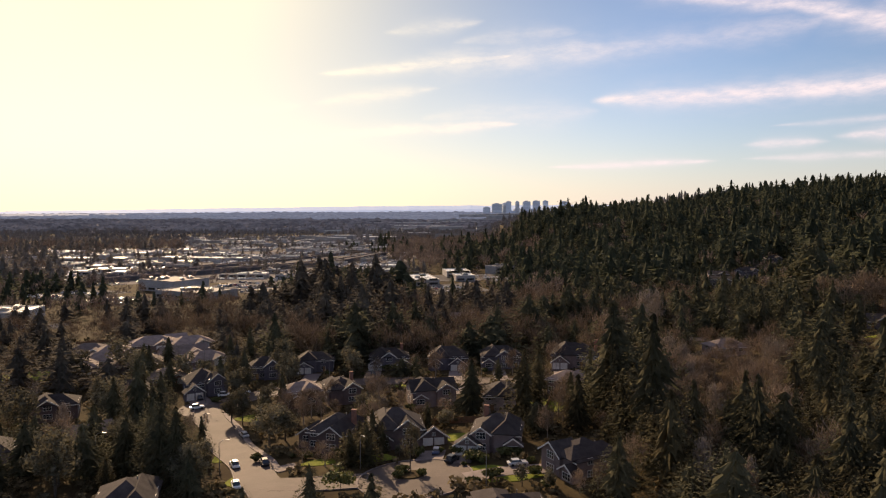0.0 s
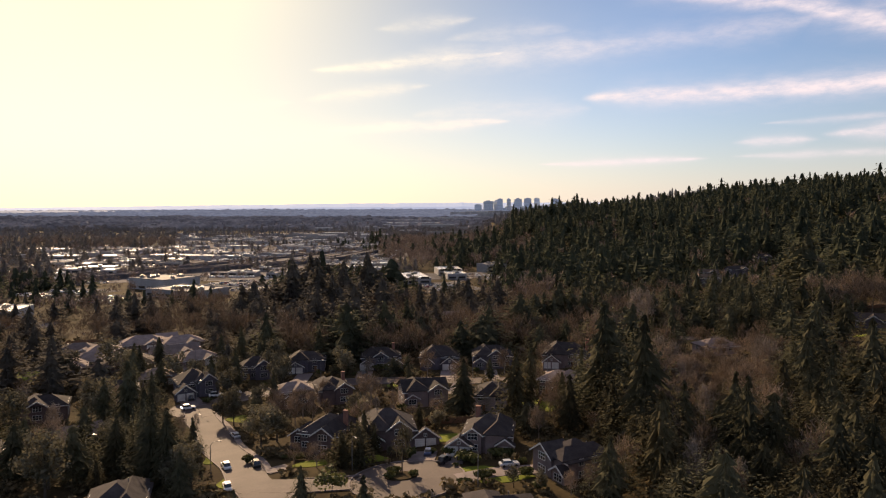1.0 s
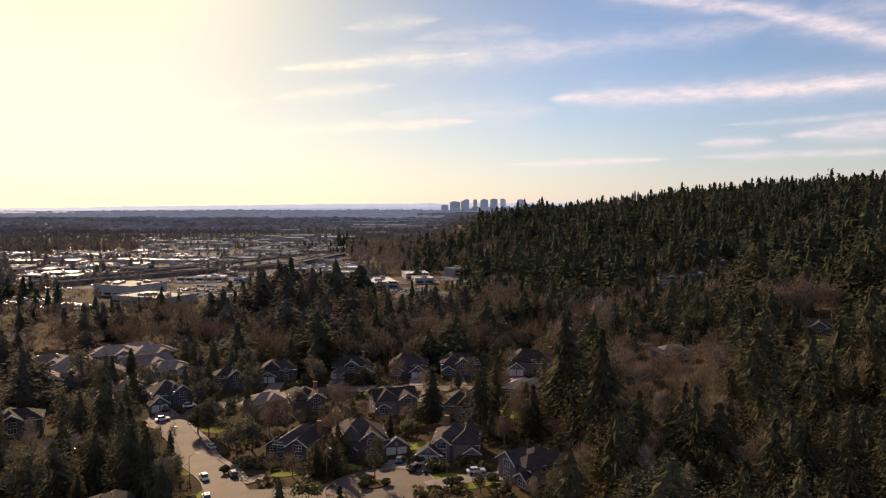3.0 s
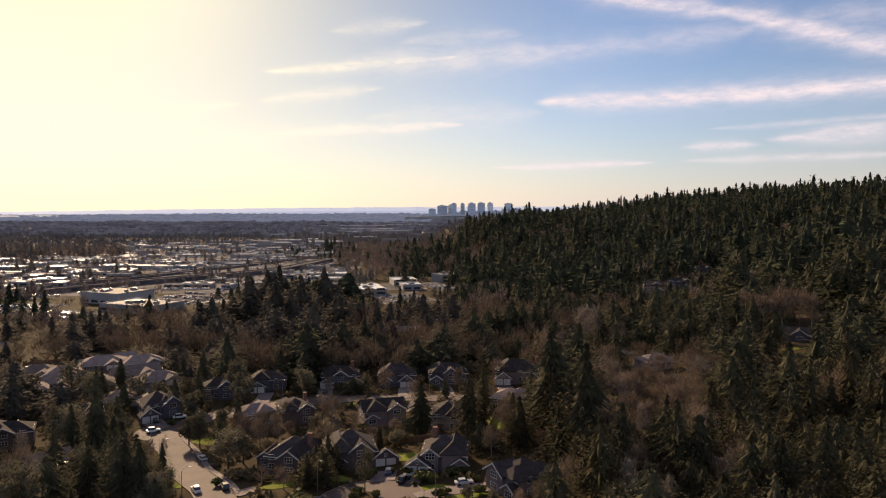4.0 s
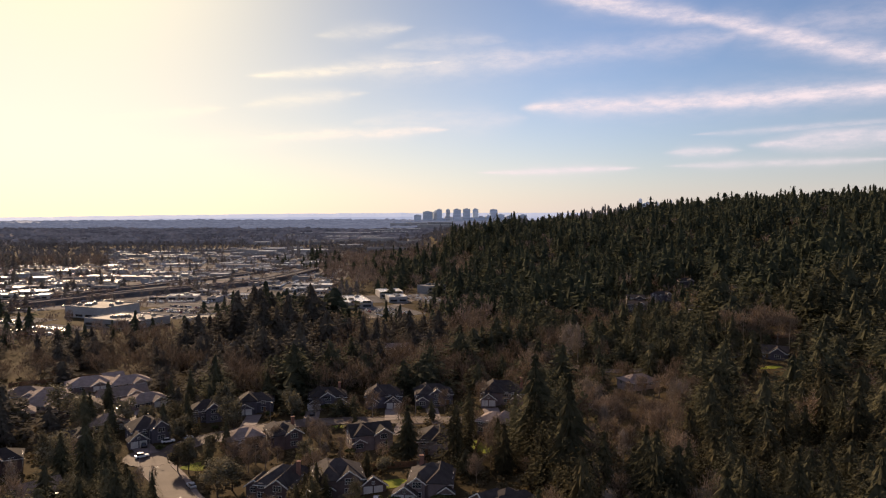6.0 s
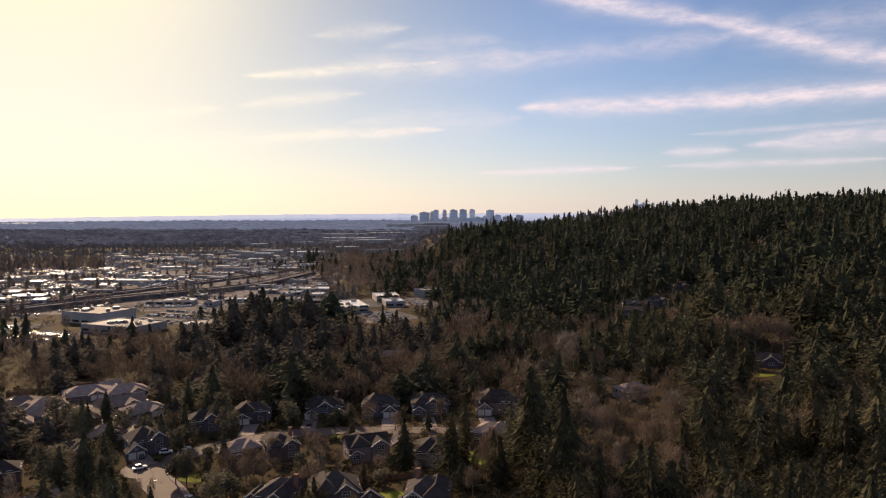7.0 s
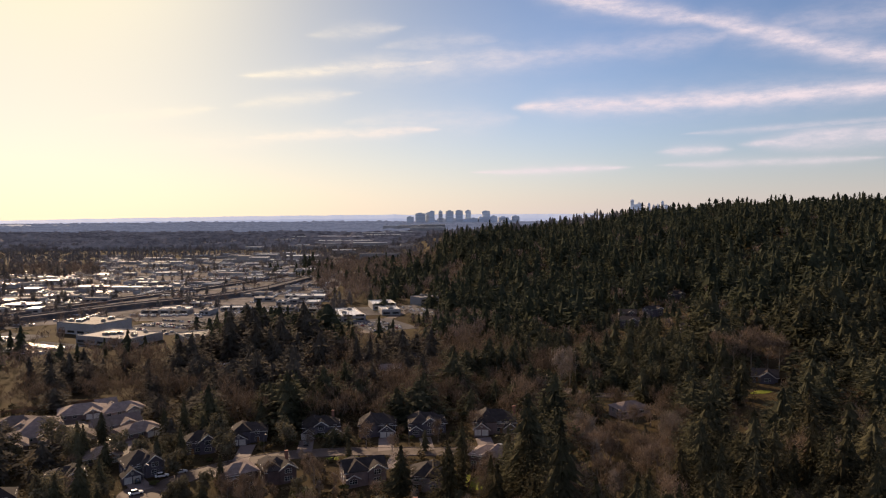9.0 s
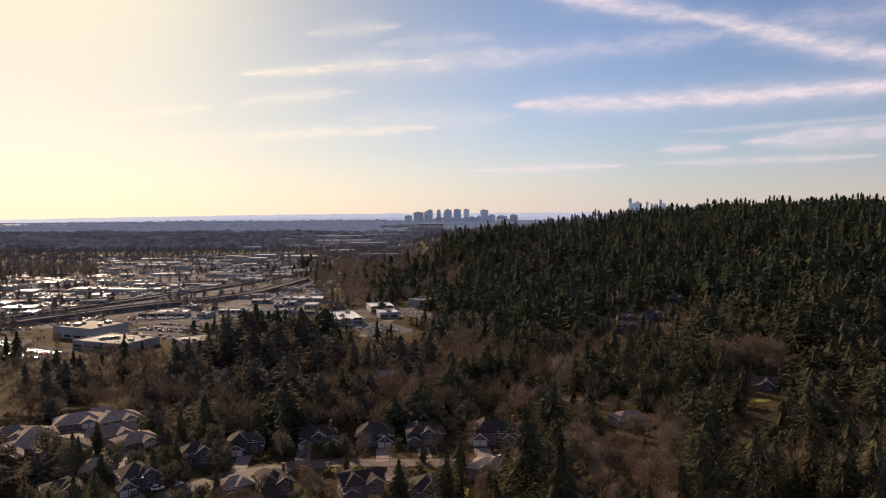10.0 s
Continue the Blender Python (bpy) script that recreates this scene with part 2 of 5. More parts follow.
PAINTS = [material("car paint " + k, a, b, 0.5, 0.33, 6.0, 0, spec=0.6) for k, a, b in (
    ("white", (0.74, 0.74, 0.73), (0.80, 0.80, 0.79)), ("silver", (0.40, 0.41, 0.42), (0.5, 0.51, 0.52)),
    ("black", (0.012, 0.012, 0.014), (0.025, 0.025, 0.028)), ("blue", (0.03, 0.05, 0.12), (0.05, 0.08, 0.17)), ("red", (0.22, 0.02, 0.02), (0.3, 0.035, 0.03)))]
# tower colours hold the haze: paler and bluer than bare glass
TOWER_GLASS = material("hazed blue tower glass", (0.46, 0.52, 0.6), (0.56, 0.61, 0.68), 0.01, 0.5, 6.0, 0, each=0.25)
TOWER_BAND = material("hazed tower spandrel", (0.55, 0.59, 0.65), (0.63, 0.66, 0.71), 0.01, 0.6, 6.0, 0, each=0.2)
# both ridges glow and are tinted blue to imitate haze
FAR_WOODS = material("hazed far wooded ridge", (0.14, 0.17, 0.215), (0.20, 0.235, 0.28), 0.004, 0.95, 9.0, 0, air=(0.085, 0.095, 0.12))
FARTHEST = material("hazed farthest ridge", (0.34, 0.41, 0.50), (0.40, 0.47, 0.56), 0.002, 0.95, 9.0, 0, air=(0.20, 0.215, 0.26))

# backdrop peaks that emit their hazy tone and take no sun
PEAKS = bpy.data.materials.new("hazy snow peaks")
PEAKS.use_nodes = True
_n = Nodes(PEAKS.node_tree)
_glow = _n.add("ShaderNodeEmission")
_n.link(_n.mix(_n.noise(_n.add("ShaderNodeNewGeometry").outputs["Position"], 0.006, 4.0), (0.50, 0.50, 0.53), (0.62, 0.58, 0.56)), _glow.inputs[0])
_n.link(_glow.outputs[0], _n.add("ShaderNodeOutputMaterial").inputs[0])


# ---- mesh helpers ----
class Geo:
    """Vertices and faces of one part, gathered piece by piece."""

    def __init__(self):
        self.v, self.f = [], []

    def face(self, *points):
        base = len(self.v)
        self.v += [tuple(p) for p in points]
        self.f.append(tuple(range(base, base + len(points))))
        return self

    def box(self, x0, x1, y0, y1, z0, z1):
        b = len(self.v)
        self.v += [(x, y, z) for z in (z0, z1) for x, y in ((x0, y0), (x1, y0), (x1, y1), (x0, y1))]
        self.f += [tuple(b + i for i in q) for q in ((3, 2, 1, 0), (4, 5, 6, 7), (0, 1, 5, 4), (1, 2, 6, 5), (2, 3, 7, 6), (3, 0, 4, 7))]
        return self

    def slab(self, top, thick):
        """A flat plate: the top outline, and the same dropped by thick."""
        b, n = len(self.v), len(top)
        self.v += [tuple(p) for p in top] + [(x, y, z - thick) for x, y, z in top]
        self.f.append(tuple(range(b, b + n)))
        self.f.append(tuple(range(b + 2 * n - 1, b + n - 1, -1)))
        self.f += [(b + i, b + n + i, b + n + (i + 1) % n, b + (i + 1) % n) for i in range(n)]
        return self

    def tube(self, a, b, r0, r1, sides=6):
        a, b = Vector(a), Vector(b)
        way = (b - a).normalized()
        side = way.orthogonal().normalized()
        up = way.cross(side)
        base = len(self.v)
        for c, r in ((a, r0), (b, r1)):
            self.v += [tuple(c + (side * math.cos(6.28319 * i / sides) + up * math.sin(6.28319 * i / sides)) * r) for i in range(sides)]
        self.f += [(base + i, base + (i + 1) % sides, base + sides + (i + 1) % sides, base + sides + i) for i in range(sides)]
        self.f.append(tuple(base + sides + i for i in range(sides)))
        return self

    def lattice(self, xs, zs, open_cells, y0, y1):
        """One connected upright plate of bars: the cells between the lines xs and zs, without the open ones."""
        nx, nz, b = len(xs), len(zs), len(self.v)
        self.v += [(x, y, z) for y in (y0, y1) for z in zs for x in xs]
        at = lambda i, k, back: b + back * nx * nz + k * nx + i
        solid = {(i, k) for i in range(nx - 1) for k in range(nz - 1)} - set(open_cells)
        for i, k in solid:
            self.f.append((at(i, k, 0), at(i + 1, k, 0), at(i + 1, k + 1, 0), at(i, k + 1, 0)))
            self.f.append((at(i, k + 1, 1), at(i + 1, k + 1, 1), at(i + 1, k, 1), at(i, k, 1)))
            for di, dk, p, q in ((0, -1, (0, 0), (1, 0)), (1, 0, (1, 0), (1, 1)), (0, 1, (1, 1), (0, 1)), (-1, 0, (0, 1), (0, 0))):
                if (i + di, k + dk) not in solid:
                    a, c = (i + p[0], k + p[1]), (i + q[0], k + q[1])
                    self.f.append((at(*c, 0), at(*a, 0), at(*a, 1), at(*c, 1)))
        return self

    def mesh(self, name, mat):
        me = bpy.data.meshes.new(name)
        me.from_pydata(self.v, [], self.f)
        me.materials.append(mat)
        me.update()
        return me


def part(name, geo, mat, parent=None, label=""):
    """Links gathered geometry as one mesh under a thing or a part."""
    ob = new(name, geo.mesh(name, mat))
    if parent is not None:
        ob.parent = parent
    return tagged(ob, label) if label else ob


def thing(name, m, label, category, group="", kind=""):
    ob = new(name)
    ob.empty_display_size = 0.5
    ob.matrix_world = m
    return tagged(ob, label, category, group, kind)


def mesh_of(name, verts, tris, mat):
    """A mesh of triangles from arrays."""
    me = bpy.data.meshes.new(name)
    me.vertices.add(len(verts))
    me.vertices.foreach_set("co", np.asarray(verts, np.float32).ravel())
    me.loops.add(3 * len(tris))
    me.loops.foreach_set("vertex_index", np.asarray(tris, np.int32).ravel())
    me.polygons.add(len(tris))
    me.polygons.foreach_set("loop_start", np.arange(0, 3 * len(tris), 3, dtype=np.int32))
    me.polygons.foreach_set("loop_total", np.full(len(tris), 3, np.int32))
    me.materials.append(mat)
    me.update(calc_edges=True)
    return me


# ---- ground ----
def smooth(a, b, v):
    t = np.clip((v - a) / (b - a), 0, 1)
    return t * t * (3 - 2 * t)


def ground_at(x, y):
    """The height of the land: a street on a gentle fall, a flat valley, and a wooded hill on the east side."""
    base = np.interp(y, [0, 150, 185, 230, 270, 330, 400, 500, 1600, 3000, 4900], [3, 2, -0.2, -1.5, -2.6, -4.2, -6, -8, -8, 6, 30])
    base = base + 0.07 * np.clip(x, -60, 0) * (1 - smooth(180, 340, y)) + 0.066 * np.clip(x, 0, 250) * (1 - smooth(380, 700, y))
    d1 = (x * 380 + (y - 700) * 120) / math.hypot(120, 380)
    d2 = -((x - 250) * 240 + (y - 1050) * 270) / math.hypot(270, 240)
    d1, d2 = np.maximum(d1, 0), np.maximum(d2, 0)
    s = d1 / np.maximum(d1 + d2, 1)
    top = np.interp(x, [-150, 0, 70, 105, 130, 165, 195, 260, 310, 380, 440, 510, 700], [0, 5, 8, 14, 30, 44, 50, 53, 55, 60, 68, 83, 95]) * (1 - smooth(1500, 2300, y))
    return base + top * smooth(0, 1, s)


def stretch(a, b, step, far, grow=1.16):
    values = list(np.arange(a, b + step, step))
    for side, limit in ((1, far[1]), (-1, far[0])):
        edge, gap = (values[-1] if side > 0 else values[0]), step
        while side * edge < side * limit:
            gap *= grow
            edge = edge + side * gap
            values = values + [edge] if side > 0 else [edge] + values
    return np.array(values)


def build_ground():
    xs, ys = stretch(-260, 330, 7, (-6000, 6000)), stretch(70, 470, 7, (-700, 5200))
    gx, gy = np.meshgrid(xs, ys)
    verts = np.stack([gx, gy, ground_at(gx, gy)], -1).reshape(-1, 3)
    w = len(xs)
    i = (np.arange(len(ys) - 1)[:, None] * w + np.arange(w - 1)).ravel()
    tris = np.concatenate([np.stack([i, i + 1, i + w + 1], 1), np.stack([i, i + w + 1, i + w], 1)])
    ob = new("ground", mesh_of("ground", verts, tris, SOIL))
    for p in ob.data.polygons:
        p.use_smooth = True
    tagged(ob, "brown and mossy wooded land falling to a valley", "ground", kind="structure")


build_ground()
BUSY = []       # discs (x, y, radius) that keep trees away


def busy_line(points, radius):
    for (x0, y0), (x1, y1) in zip(points, points[1:]):
        n = max(1, int(math.hypot(x1 - x0, y1 - y0) / radius))
        BUSY.extend((x0 + (x1 - x0) * i / n, y0 + (y1 - y0) * i / n, radius) for i in range(n + 1))


def rounded(points, closed=False, steps=8):
    """A smooth line through points (Catmull-Rom)."""
    pts = [Vector(p) for p in points]
    ring = [pts[-1], *pts, pts[0], pts[1]] if closed else [2 * pts[0] - pts[1], *pts, 2 * pts[-1] - pts[-2]]
    out = []
    for a, b, c, d in zip(ring, ring[1:], ring[2:], ring[3:]):
        for i in range(steps):
            t = i / steps
            out.append(0.5 * (2 * b + (c - a) * t + (2 * a - 5 * b + 4 * c - d) * t * t + (3 * b - a - 3 * c + d) * t ** 3))
    return out if closed else out + [pts[-1]]


def ribbon(geo, line, left, right, lift, thick=0.3):
    """A band of road that follows the land along a line, with its own thickness."""
    rows = []
    for i, p in enumerate(line):
        way = (line[min(i + 1, len(line) - 1)] - line[max(i - 1, 0)]).normalized()
        side = Vector((way.y, -way.x))
        across = []
        for k in range(4):
            q = p + side * (left + (right - left) * k / 3)
            across.append((q.x, q.y))
        rows.append(across)
    b = len(geo.v)
    for across in rows:
        hs = [float(ground_at(x, y)) for x, y in across]
        geo.v += [(x, y, h + lift) for (x, y), h in zip(across, hs)] + [(across[0][0], across[0][1], hs[0] + lift - thick), (across[3][0], across[3][1], hs[3] + lift - thick)]
    for i in range(len(rows) - 1):
        o, p = b + 6 * i, b + 6 * i + 6
        geo.f += [(o + k, o + k + 1, p + k + 1, p + k) for k in range(3)] + [(o + 4, o, p, p + 4), (o + 3, o + 5, p + 5, p + 3)]
    return geo


def plot(geo, outline, lift, thick=0.3):
    """A flat patch that follows the land: an outline filled from its middle in rings."""
    cx, cy = sum(p[0] for p in outline) / len(outline), sum(p[1] for p in outline) / len(outline)
    rings, n, b = 5, len(outline), len(geo.v)
    for r in range(1, rings + 1):
        for x, y in outline:
            px, py = cx + (x - cx) * r / rings, cy + (y - cy) * r / rings
            geo.v.append((px, py, float(ground_at(px, py)) + lift))
    for x, y in outline:
        geo.v.append((x, y, float(ground_at(x, y)) + lift - thick))
    geo.f.append(tuple(b + i for i in range(n)))
    for r in range(rings):
        geo.f += [(b + r * n + i, b + (r + 1) * n + i, b + (r + 1) * n + (i + 1) % n, b + r * n + (i + 1) % n) for i in range(n)]
    return geo


ROAD_LIFT, KERB = 0.14, 0.30


# ---- roads, drives and lawns ----
def road(name, points, half, label, pavement=True, mouth=None, lift=0.0, open_start=0):
    """A street with kerbs; mouth: the stretch of y where a side street joins it from the east."""
    line = rounded([Vector(p) for p in points])
    ob = part(name, ribbon(Geo(), line, -half, half, ROAD_LIFT + lift), ASPHALT)
    tagged(ob, label, "road", kind="structure")
    for side in (-1, 1):
        runs = [line[open_start:]]
        if mouth and side > 0:
            runs = [[p for p in line if p.y < mouth[0]], [p for p in line if p.y > mouth[1]]]
        for run in runs:
            a, b = side * half, side * (half + 0.24)
            tagged(part("kerb", ribbon(Geo(), run, min(a, b), max(a, b), KERB, 0.4), CONCRETE), "pale concrete kerb along the street", "kerb", kind="structure")
            if pavement and side > 0:
                a, b = side * (half + 0.26), side * (half + 1.6)
                tagged(part("pavement", ribbon(Geo(), run, min(a, b), max(a, b), KERB - 0.06, 0.4), CONCRETE), "pale concrete pavement beside the street", "pavement", kind="structure")
    busy_line([(p.x, p.y) for p in line[::4]], half + 2.5)


def disc(cx, cy, r, n=40, squash=1.0):
    return [(cx + r * math.cos(6.28319 * i / n), cy + r * squash * math.sin(6.28319 * i / n)) for i in range(n)]


def ring(name, cx, cy, r, wide, lift, mat, label, skip=(0, 0)):
    """An open kerb round a turning circle; skip: the angles in degrees that stay open."""
    line = [Vector((cx + (r + wide / 2) * math.cos(radians(a)), cy + (r + wide / 2) * math.sin(radians(a)))) for a in range(skip[1], skip[0] + 361, 6)]
    tagged(part(name, ribbon(Geo(), line, -wide / 2, wide / 2, lift, 0.4), mat), label, "kerb", kind="structure")


road("road", [(-20, 92), (-27, 118), (-35.5, 145), (-42, 157), (-47.5, 170), (-57, 186), (-65, 203), (-72.5, 216), (-76, 228)], 4.6, "sunlit worn asphalt residential street", True, (146, 159))
road("road", [(-37.2, 152.8), (-28, 151.4), (-17, 151)], 4.2, "short asphalt side street to a turning circle", False, None, 0.02, 6)
road("road", [(-74, 228), (-67, 239), (-54, 249), (-34, 255), (-10, 254), (12, 248), (34, 241), (58, 239), (86, 250)], 4.4, "shaded asphalt street between two rows of houses", False)
road("road", [(78, 330), (92, 322), (103, 305), (122, 298), (150, 300), (176, 312)], 3.4, "narrow asphalt lane at the foot of the hill", False)
road("road", [(-98, 262), (-103, 276), (-114, 291), (-128, 306), (-142, 316)], 4.2, "sunlit pale street among low houses", False)
road("road", [(-4, 560), (8, 610), (30, 665), (52, 720), (70, 800)], 4.5, "pale asphalt road beside the office buildings", False)
for cx, cy, r, lab in ((-6, 151, 12.4, "round asphalt turning circle of the cul-de-sac"), (-76, 226, 9.5, "asphalt turning circle at the end of the street")):
    tagged(part("road", plot(Geo(), disc(cx, cy, r), ROAD_LIFT + 0.02), ASPHALT), lab, "road", kind="structure")
    BUSY.append((cx, cy, r + 2))
ring("kerb", -6, 151, 12.4, 0.4, KERB, CONCRETE, "curved concrete kerb round the turning circle", (-165, 150 - 360 + 40 + 0))
tagged(part("planted_island", plot(Geo(), disc(-7.4, 152.6, 3.6, 24, 0.8), KERB + 0.05, 0.4), SOIL), "kidney-shaped planted bed in the turning circle", "planting bed", kind="structure")
tagged(part("pavement", plot(Geo(), [(-116, 278), (-94, 268), (-92, 280), (-112, 298)], ROAD_LIFT), CONCRETE), "broad pale concrete drive between low houses", "drive", kind="structure")

for pts, half in (([(-3.2, 162.5), (-2.4, 170.5)], 3.2), ([(3.6, 158.5), (5.2, 167.5)], 2.8), ([(5, 148.5), (14, 151.2), (22.5, 151.2)], 3.0),
                  ([(-78, 229), (-84, 238)], 3.4), ([(-39.6, 163.2), (-35, 166.5)], 2.2), ([(5, 251), (5.5, 268)], 3.0), ([(21, 246), (21, 263)], 2.4),
                  ([(43, 242), (43.5, 255)], 3.0), ([(-26.5, 257), (-26.8, 272)], 3.0), ([(-58, 245), (-52, 236)], 3.0), ([(10, 248), (6, 230)], 2.6), ([(-50, 252), (-50, 271)], 3.0)):
    drive = part("driveway", ribbon(Geo(), rounded([Vector(p) for p in pts]), -half, half, ROAD_LIFT + 0.07), CONCRETE)
    tagged(drive, "pale concrete driveway up to a garage", "driveway", kind="structure")
    busy_line(pts, half + 1)

LAWNS = [(-29, 167.5, 5.5, 0.45), (-16, 167.5, 4.5, 0.7), (9, 154.5, 4.6, 0.35), (3, 182, 5.5, 0.8), (-56, 180, 3.4, 1.8), (-58.5, 215, 5.0, 0.8), (14, 147, 6.5, 0.3),
         (26, 214, 5, 1.0), (-12, 247, 6, 0.35), (174, 279, 5, 0.5), (62, 175, 3.5, 0.6), (-47, 158, 2.0, 2.6), (33, 208, 4, 2.0), (-158, 268, 12, 0.7)]
for lx, ly, lr, squash in LAWNS:
    edge = [(lx + lr * (1 + 0.18 * math.sin(3 * a + lx)) * math.cos(a), ly + lr * squash * (1 + 0.15 * math.cos(2 * a + ly)) * math.sin(a)) for a in [6.28319 * i / 28 for i in range(28)]]
    tagged(part("lawn", plot(Geo(), edge, 0.12, 0.3), GRASS), "patch of bright sunlit lawn", "lawn", kind="structure")
    BUSY.append((lx, ly, lr * min(1.0, squash + 0.1)))
tagged(part("meadow", plot(Geo(), [(222 + (12 + 3 * math.sin(2.3 * k)) * math.cos(k * 0.3927), 340 + (7 + 2 * math.sin(1.7 * k)) * math.sin(k * 0.3927)) for k in range(16)], 0.15), MEADOW), "dry brown meadow with a fence on the slope", "meadow", kind="structure")
BUSY += [(222, 339, 9), (216, 332, 6), (178, 280, 10), (168, 268, 6), (160, 256, 6), (152, 243, 5), (108, 253, 8), (101, 242, 6), (96, 298, 6), (88, 284, 6), (81, 271, 5)]


# ---- houses ----
WINDOWS = {}


def window(house, m, w, h):
    """A window with a white frame and bars, and its panes as a part."""
    key = (round(w, 2), round(h, 2))
    if key not in WINDOWS:
        t, g, n = 0.09, Geo(), max(2, round(w / 0.75))
        xs = [-w / 2 - t, -w / 2]
        for i in range(1, n):
            xs += [-w / 2 + w * i / n - 0.035, -w / 2 + w * i / n + 0.035]
        xs += [w / 2, w / 2 + t]
        zs = [-t, 0, h * 0.52 - 0.03, h * 0.52 + 0.03, h, h + t]
        g.lattice(xs, zs, [(i, k) for i in range(1, len(xs) - 1, 2) for k in (1, 3)], -0.10, 0.03)
        p = Geo().box(-w / 2, w / 2, -0.035, 0.015, 0, h)
        WINDOWS[key] = g.mesh("window", TRIM), p.mesh("pane", GLASS)
    frame_mesh, pane_mesh = WINDOWS[key]
    ob, pane = new("window", frame_mesh), new("pane", pane_mesh)
    ob.parent, pane.parent = house, ob
    ob.matrix_local = m
    tagged(ob, "white-framed window with dark panes")


def gable_roof(geo, x0, x1, y0, y1, z, pitch, axis, over=0.55, thick=0.22):
    """Two slopes over a block; axis: the way that the ridge runs. Returns the ridge's height."""
    half = (y1 - y0) / 2 if axis == "x" else (x1 - x0) / 2
    top, low = z + half * pitch, z - over * pitch
    if axis == "x":
        ym = (y0 + y1) / 2
        geo.slab([(x0 - over, y0 - over, low), (x1 + over, y0 - over, low), (x1 + over, ym, top), (x0 - over, ym, top)], thick)
        geo.slab([(x1 + over, y1 + over, low), (x0 - over, y1 + over, low), (x0 - over, ym, top), (x1 + over, ym, top)], thick)
    else:
        xm = (x0 + x1) / 2
        geo.slab([(x0 - over, y1, low), (x0 - over, y0 - over, low), (xm, y0 - over, top), (xm, y1, top)], thick)
        geo.slab([(x1 + over, y0 - over, low), (x1 + over, y1, low), (xm, y1, top), (xm, y0 - over, top)], thick)
    return top


def hip_roof(geo, x0, x1, y0, y1, z, pitch, over=0.55, thick=0.22):
    half = min(x1 - x0, y1 - y0) / 2
    top, low = z + half * pitch, z - over * pitch
    a, b, c, d = x0 - over, x1 + over, y0 - over, y1 + over
    if x1 - x0 >= y1 - y0:
        r, s = (x0 + half, (y0 + y1) / 2, top), (x1 - half + 0.01, (y0 + y1) / 2, top)
        slopes = ([(a, c, low), (b, c, low), s, r], [(b, d, low), (a, d, low), r, s], [(a, d, low), (a, c, low), r], [(b, c, low), (b, d, low), s])
    else:
        r, s = ((x0 + x1) / 2, y0 + half, top), ((x0 + x1) / 2, y1 - half + 0.01, top)
        slopes = ([(a, d, low), (a, c, low), r, s], [(b, c, low), (b, d, low), s, r], [(a, c, low), (b, c, low), r], [(b, d, low), (a, d, low), s])
    for slope in slopes:
        geo.slab(slope, thick)
    return top


def barge(house, xm, half, y, z, pitch, over=0.55):
    """White boards along the two slopes of a front gable."""
    for side in (-1, 1):
        g = Geo()
        lo, hi = (xm + side * (half + over), z - over * pitch), (xm, z + half * pitch)
        pts = [(lo[0], y, lo[1] + 0.06), (hi[0], y, hi[1] + 0.06), (hi[0], y, hi[1] - 0.34), (lo[0], y, lo[1] - 0.30)]
        b = len(g.v)
        g.v += pts + [(px, py - 0.09, pz) for px, py, pz in pts]
        g.f += [(b, b + 1, b + 2, b + 3), (b + 7, b + 6, b + 5, b + 4)] + [(b + i, b + 4 + i, b + 4 + (i + 1) % 4, b + (i + 1) % 4) for i in range(4)]
        part("barge_board", g, TRIM, house, "white painted gable board")


def garage_door(house, x, y, w=2.5, h=2.2):
    g = Geo()
    profile = []
    for k in range(4):
        profile += [(-0.03, k * h / 4), (-0.09, k * h / 4 + 0.04), (-0.09, (k + 1) * h / 4 - 0.04)]
    profile += [(-0.03, h), (-0.12, h + 0.01), (-0.12, h + 0.14), (0.02, h + 0.14), (0.02, 0)]
    n = len(profile)
    g.v += [(xx, y + dy, z) for xx in (x - w / 2, x + w / 2) for dy, z in profile]
    g.f += [(i, n + i, n + (i + 1) % n, (i + 1) % n) for i in range(n)] + [tuple(range(n)), tuple(range(2 * n - 1, n - 1, -1))]
    part("garage_door", g, TRIM, house, "white panelled garage door")


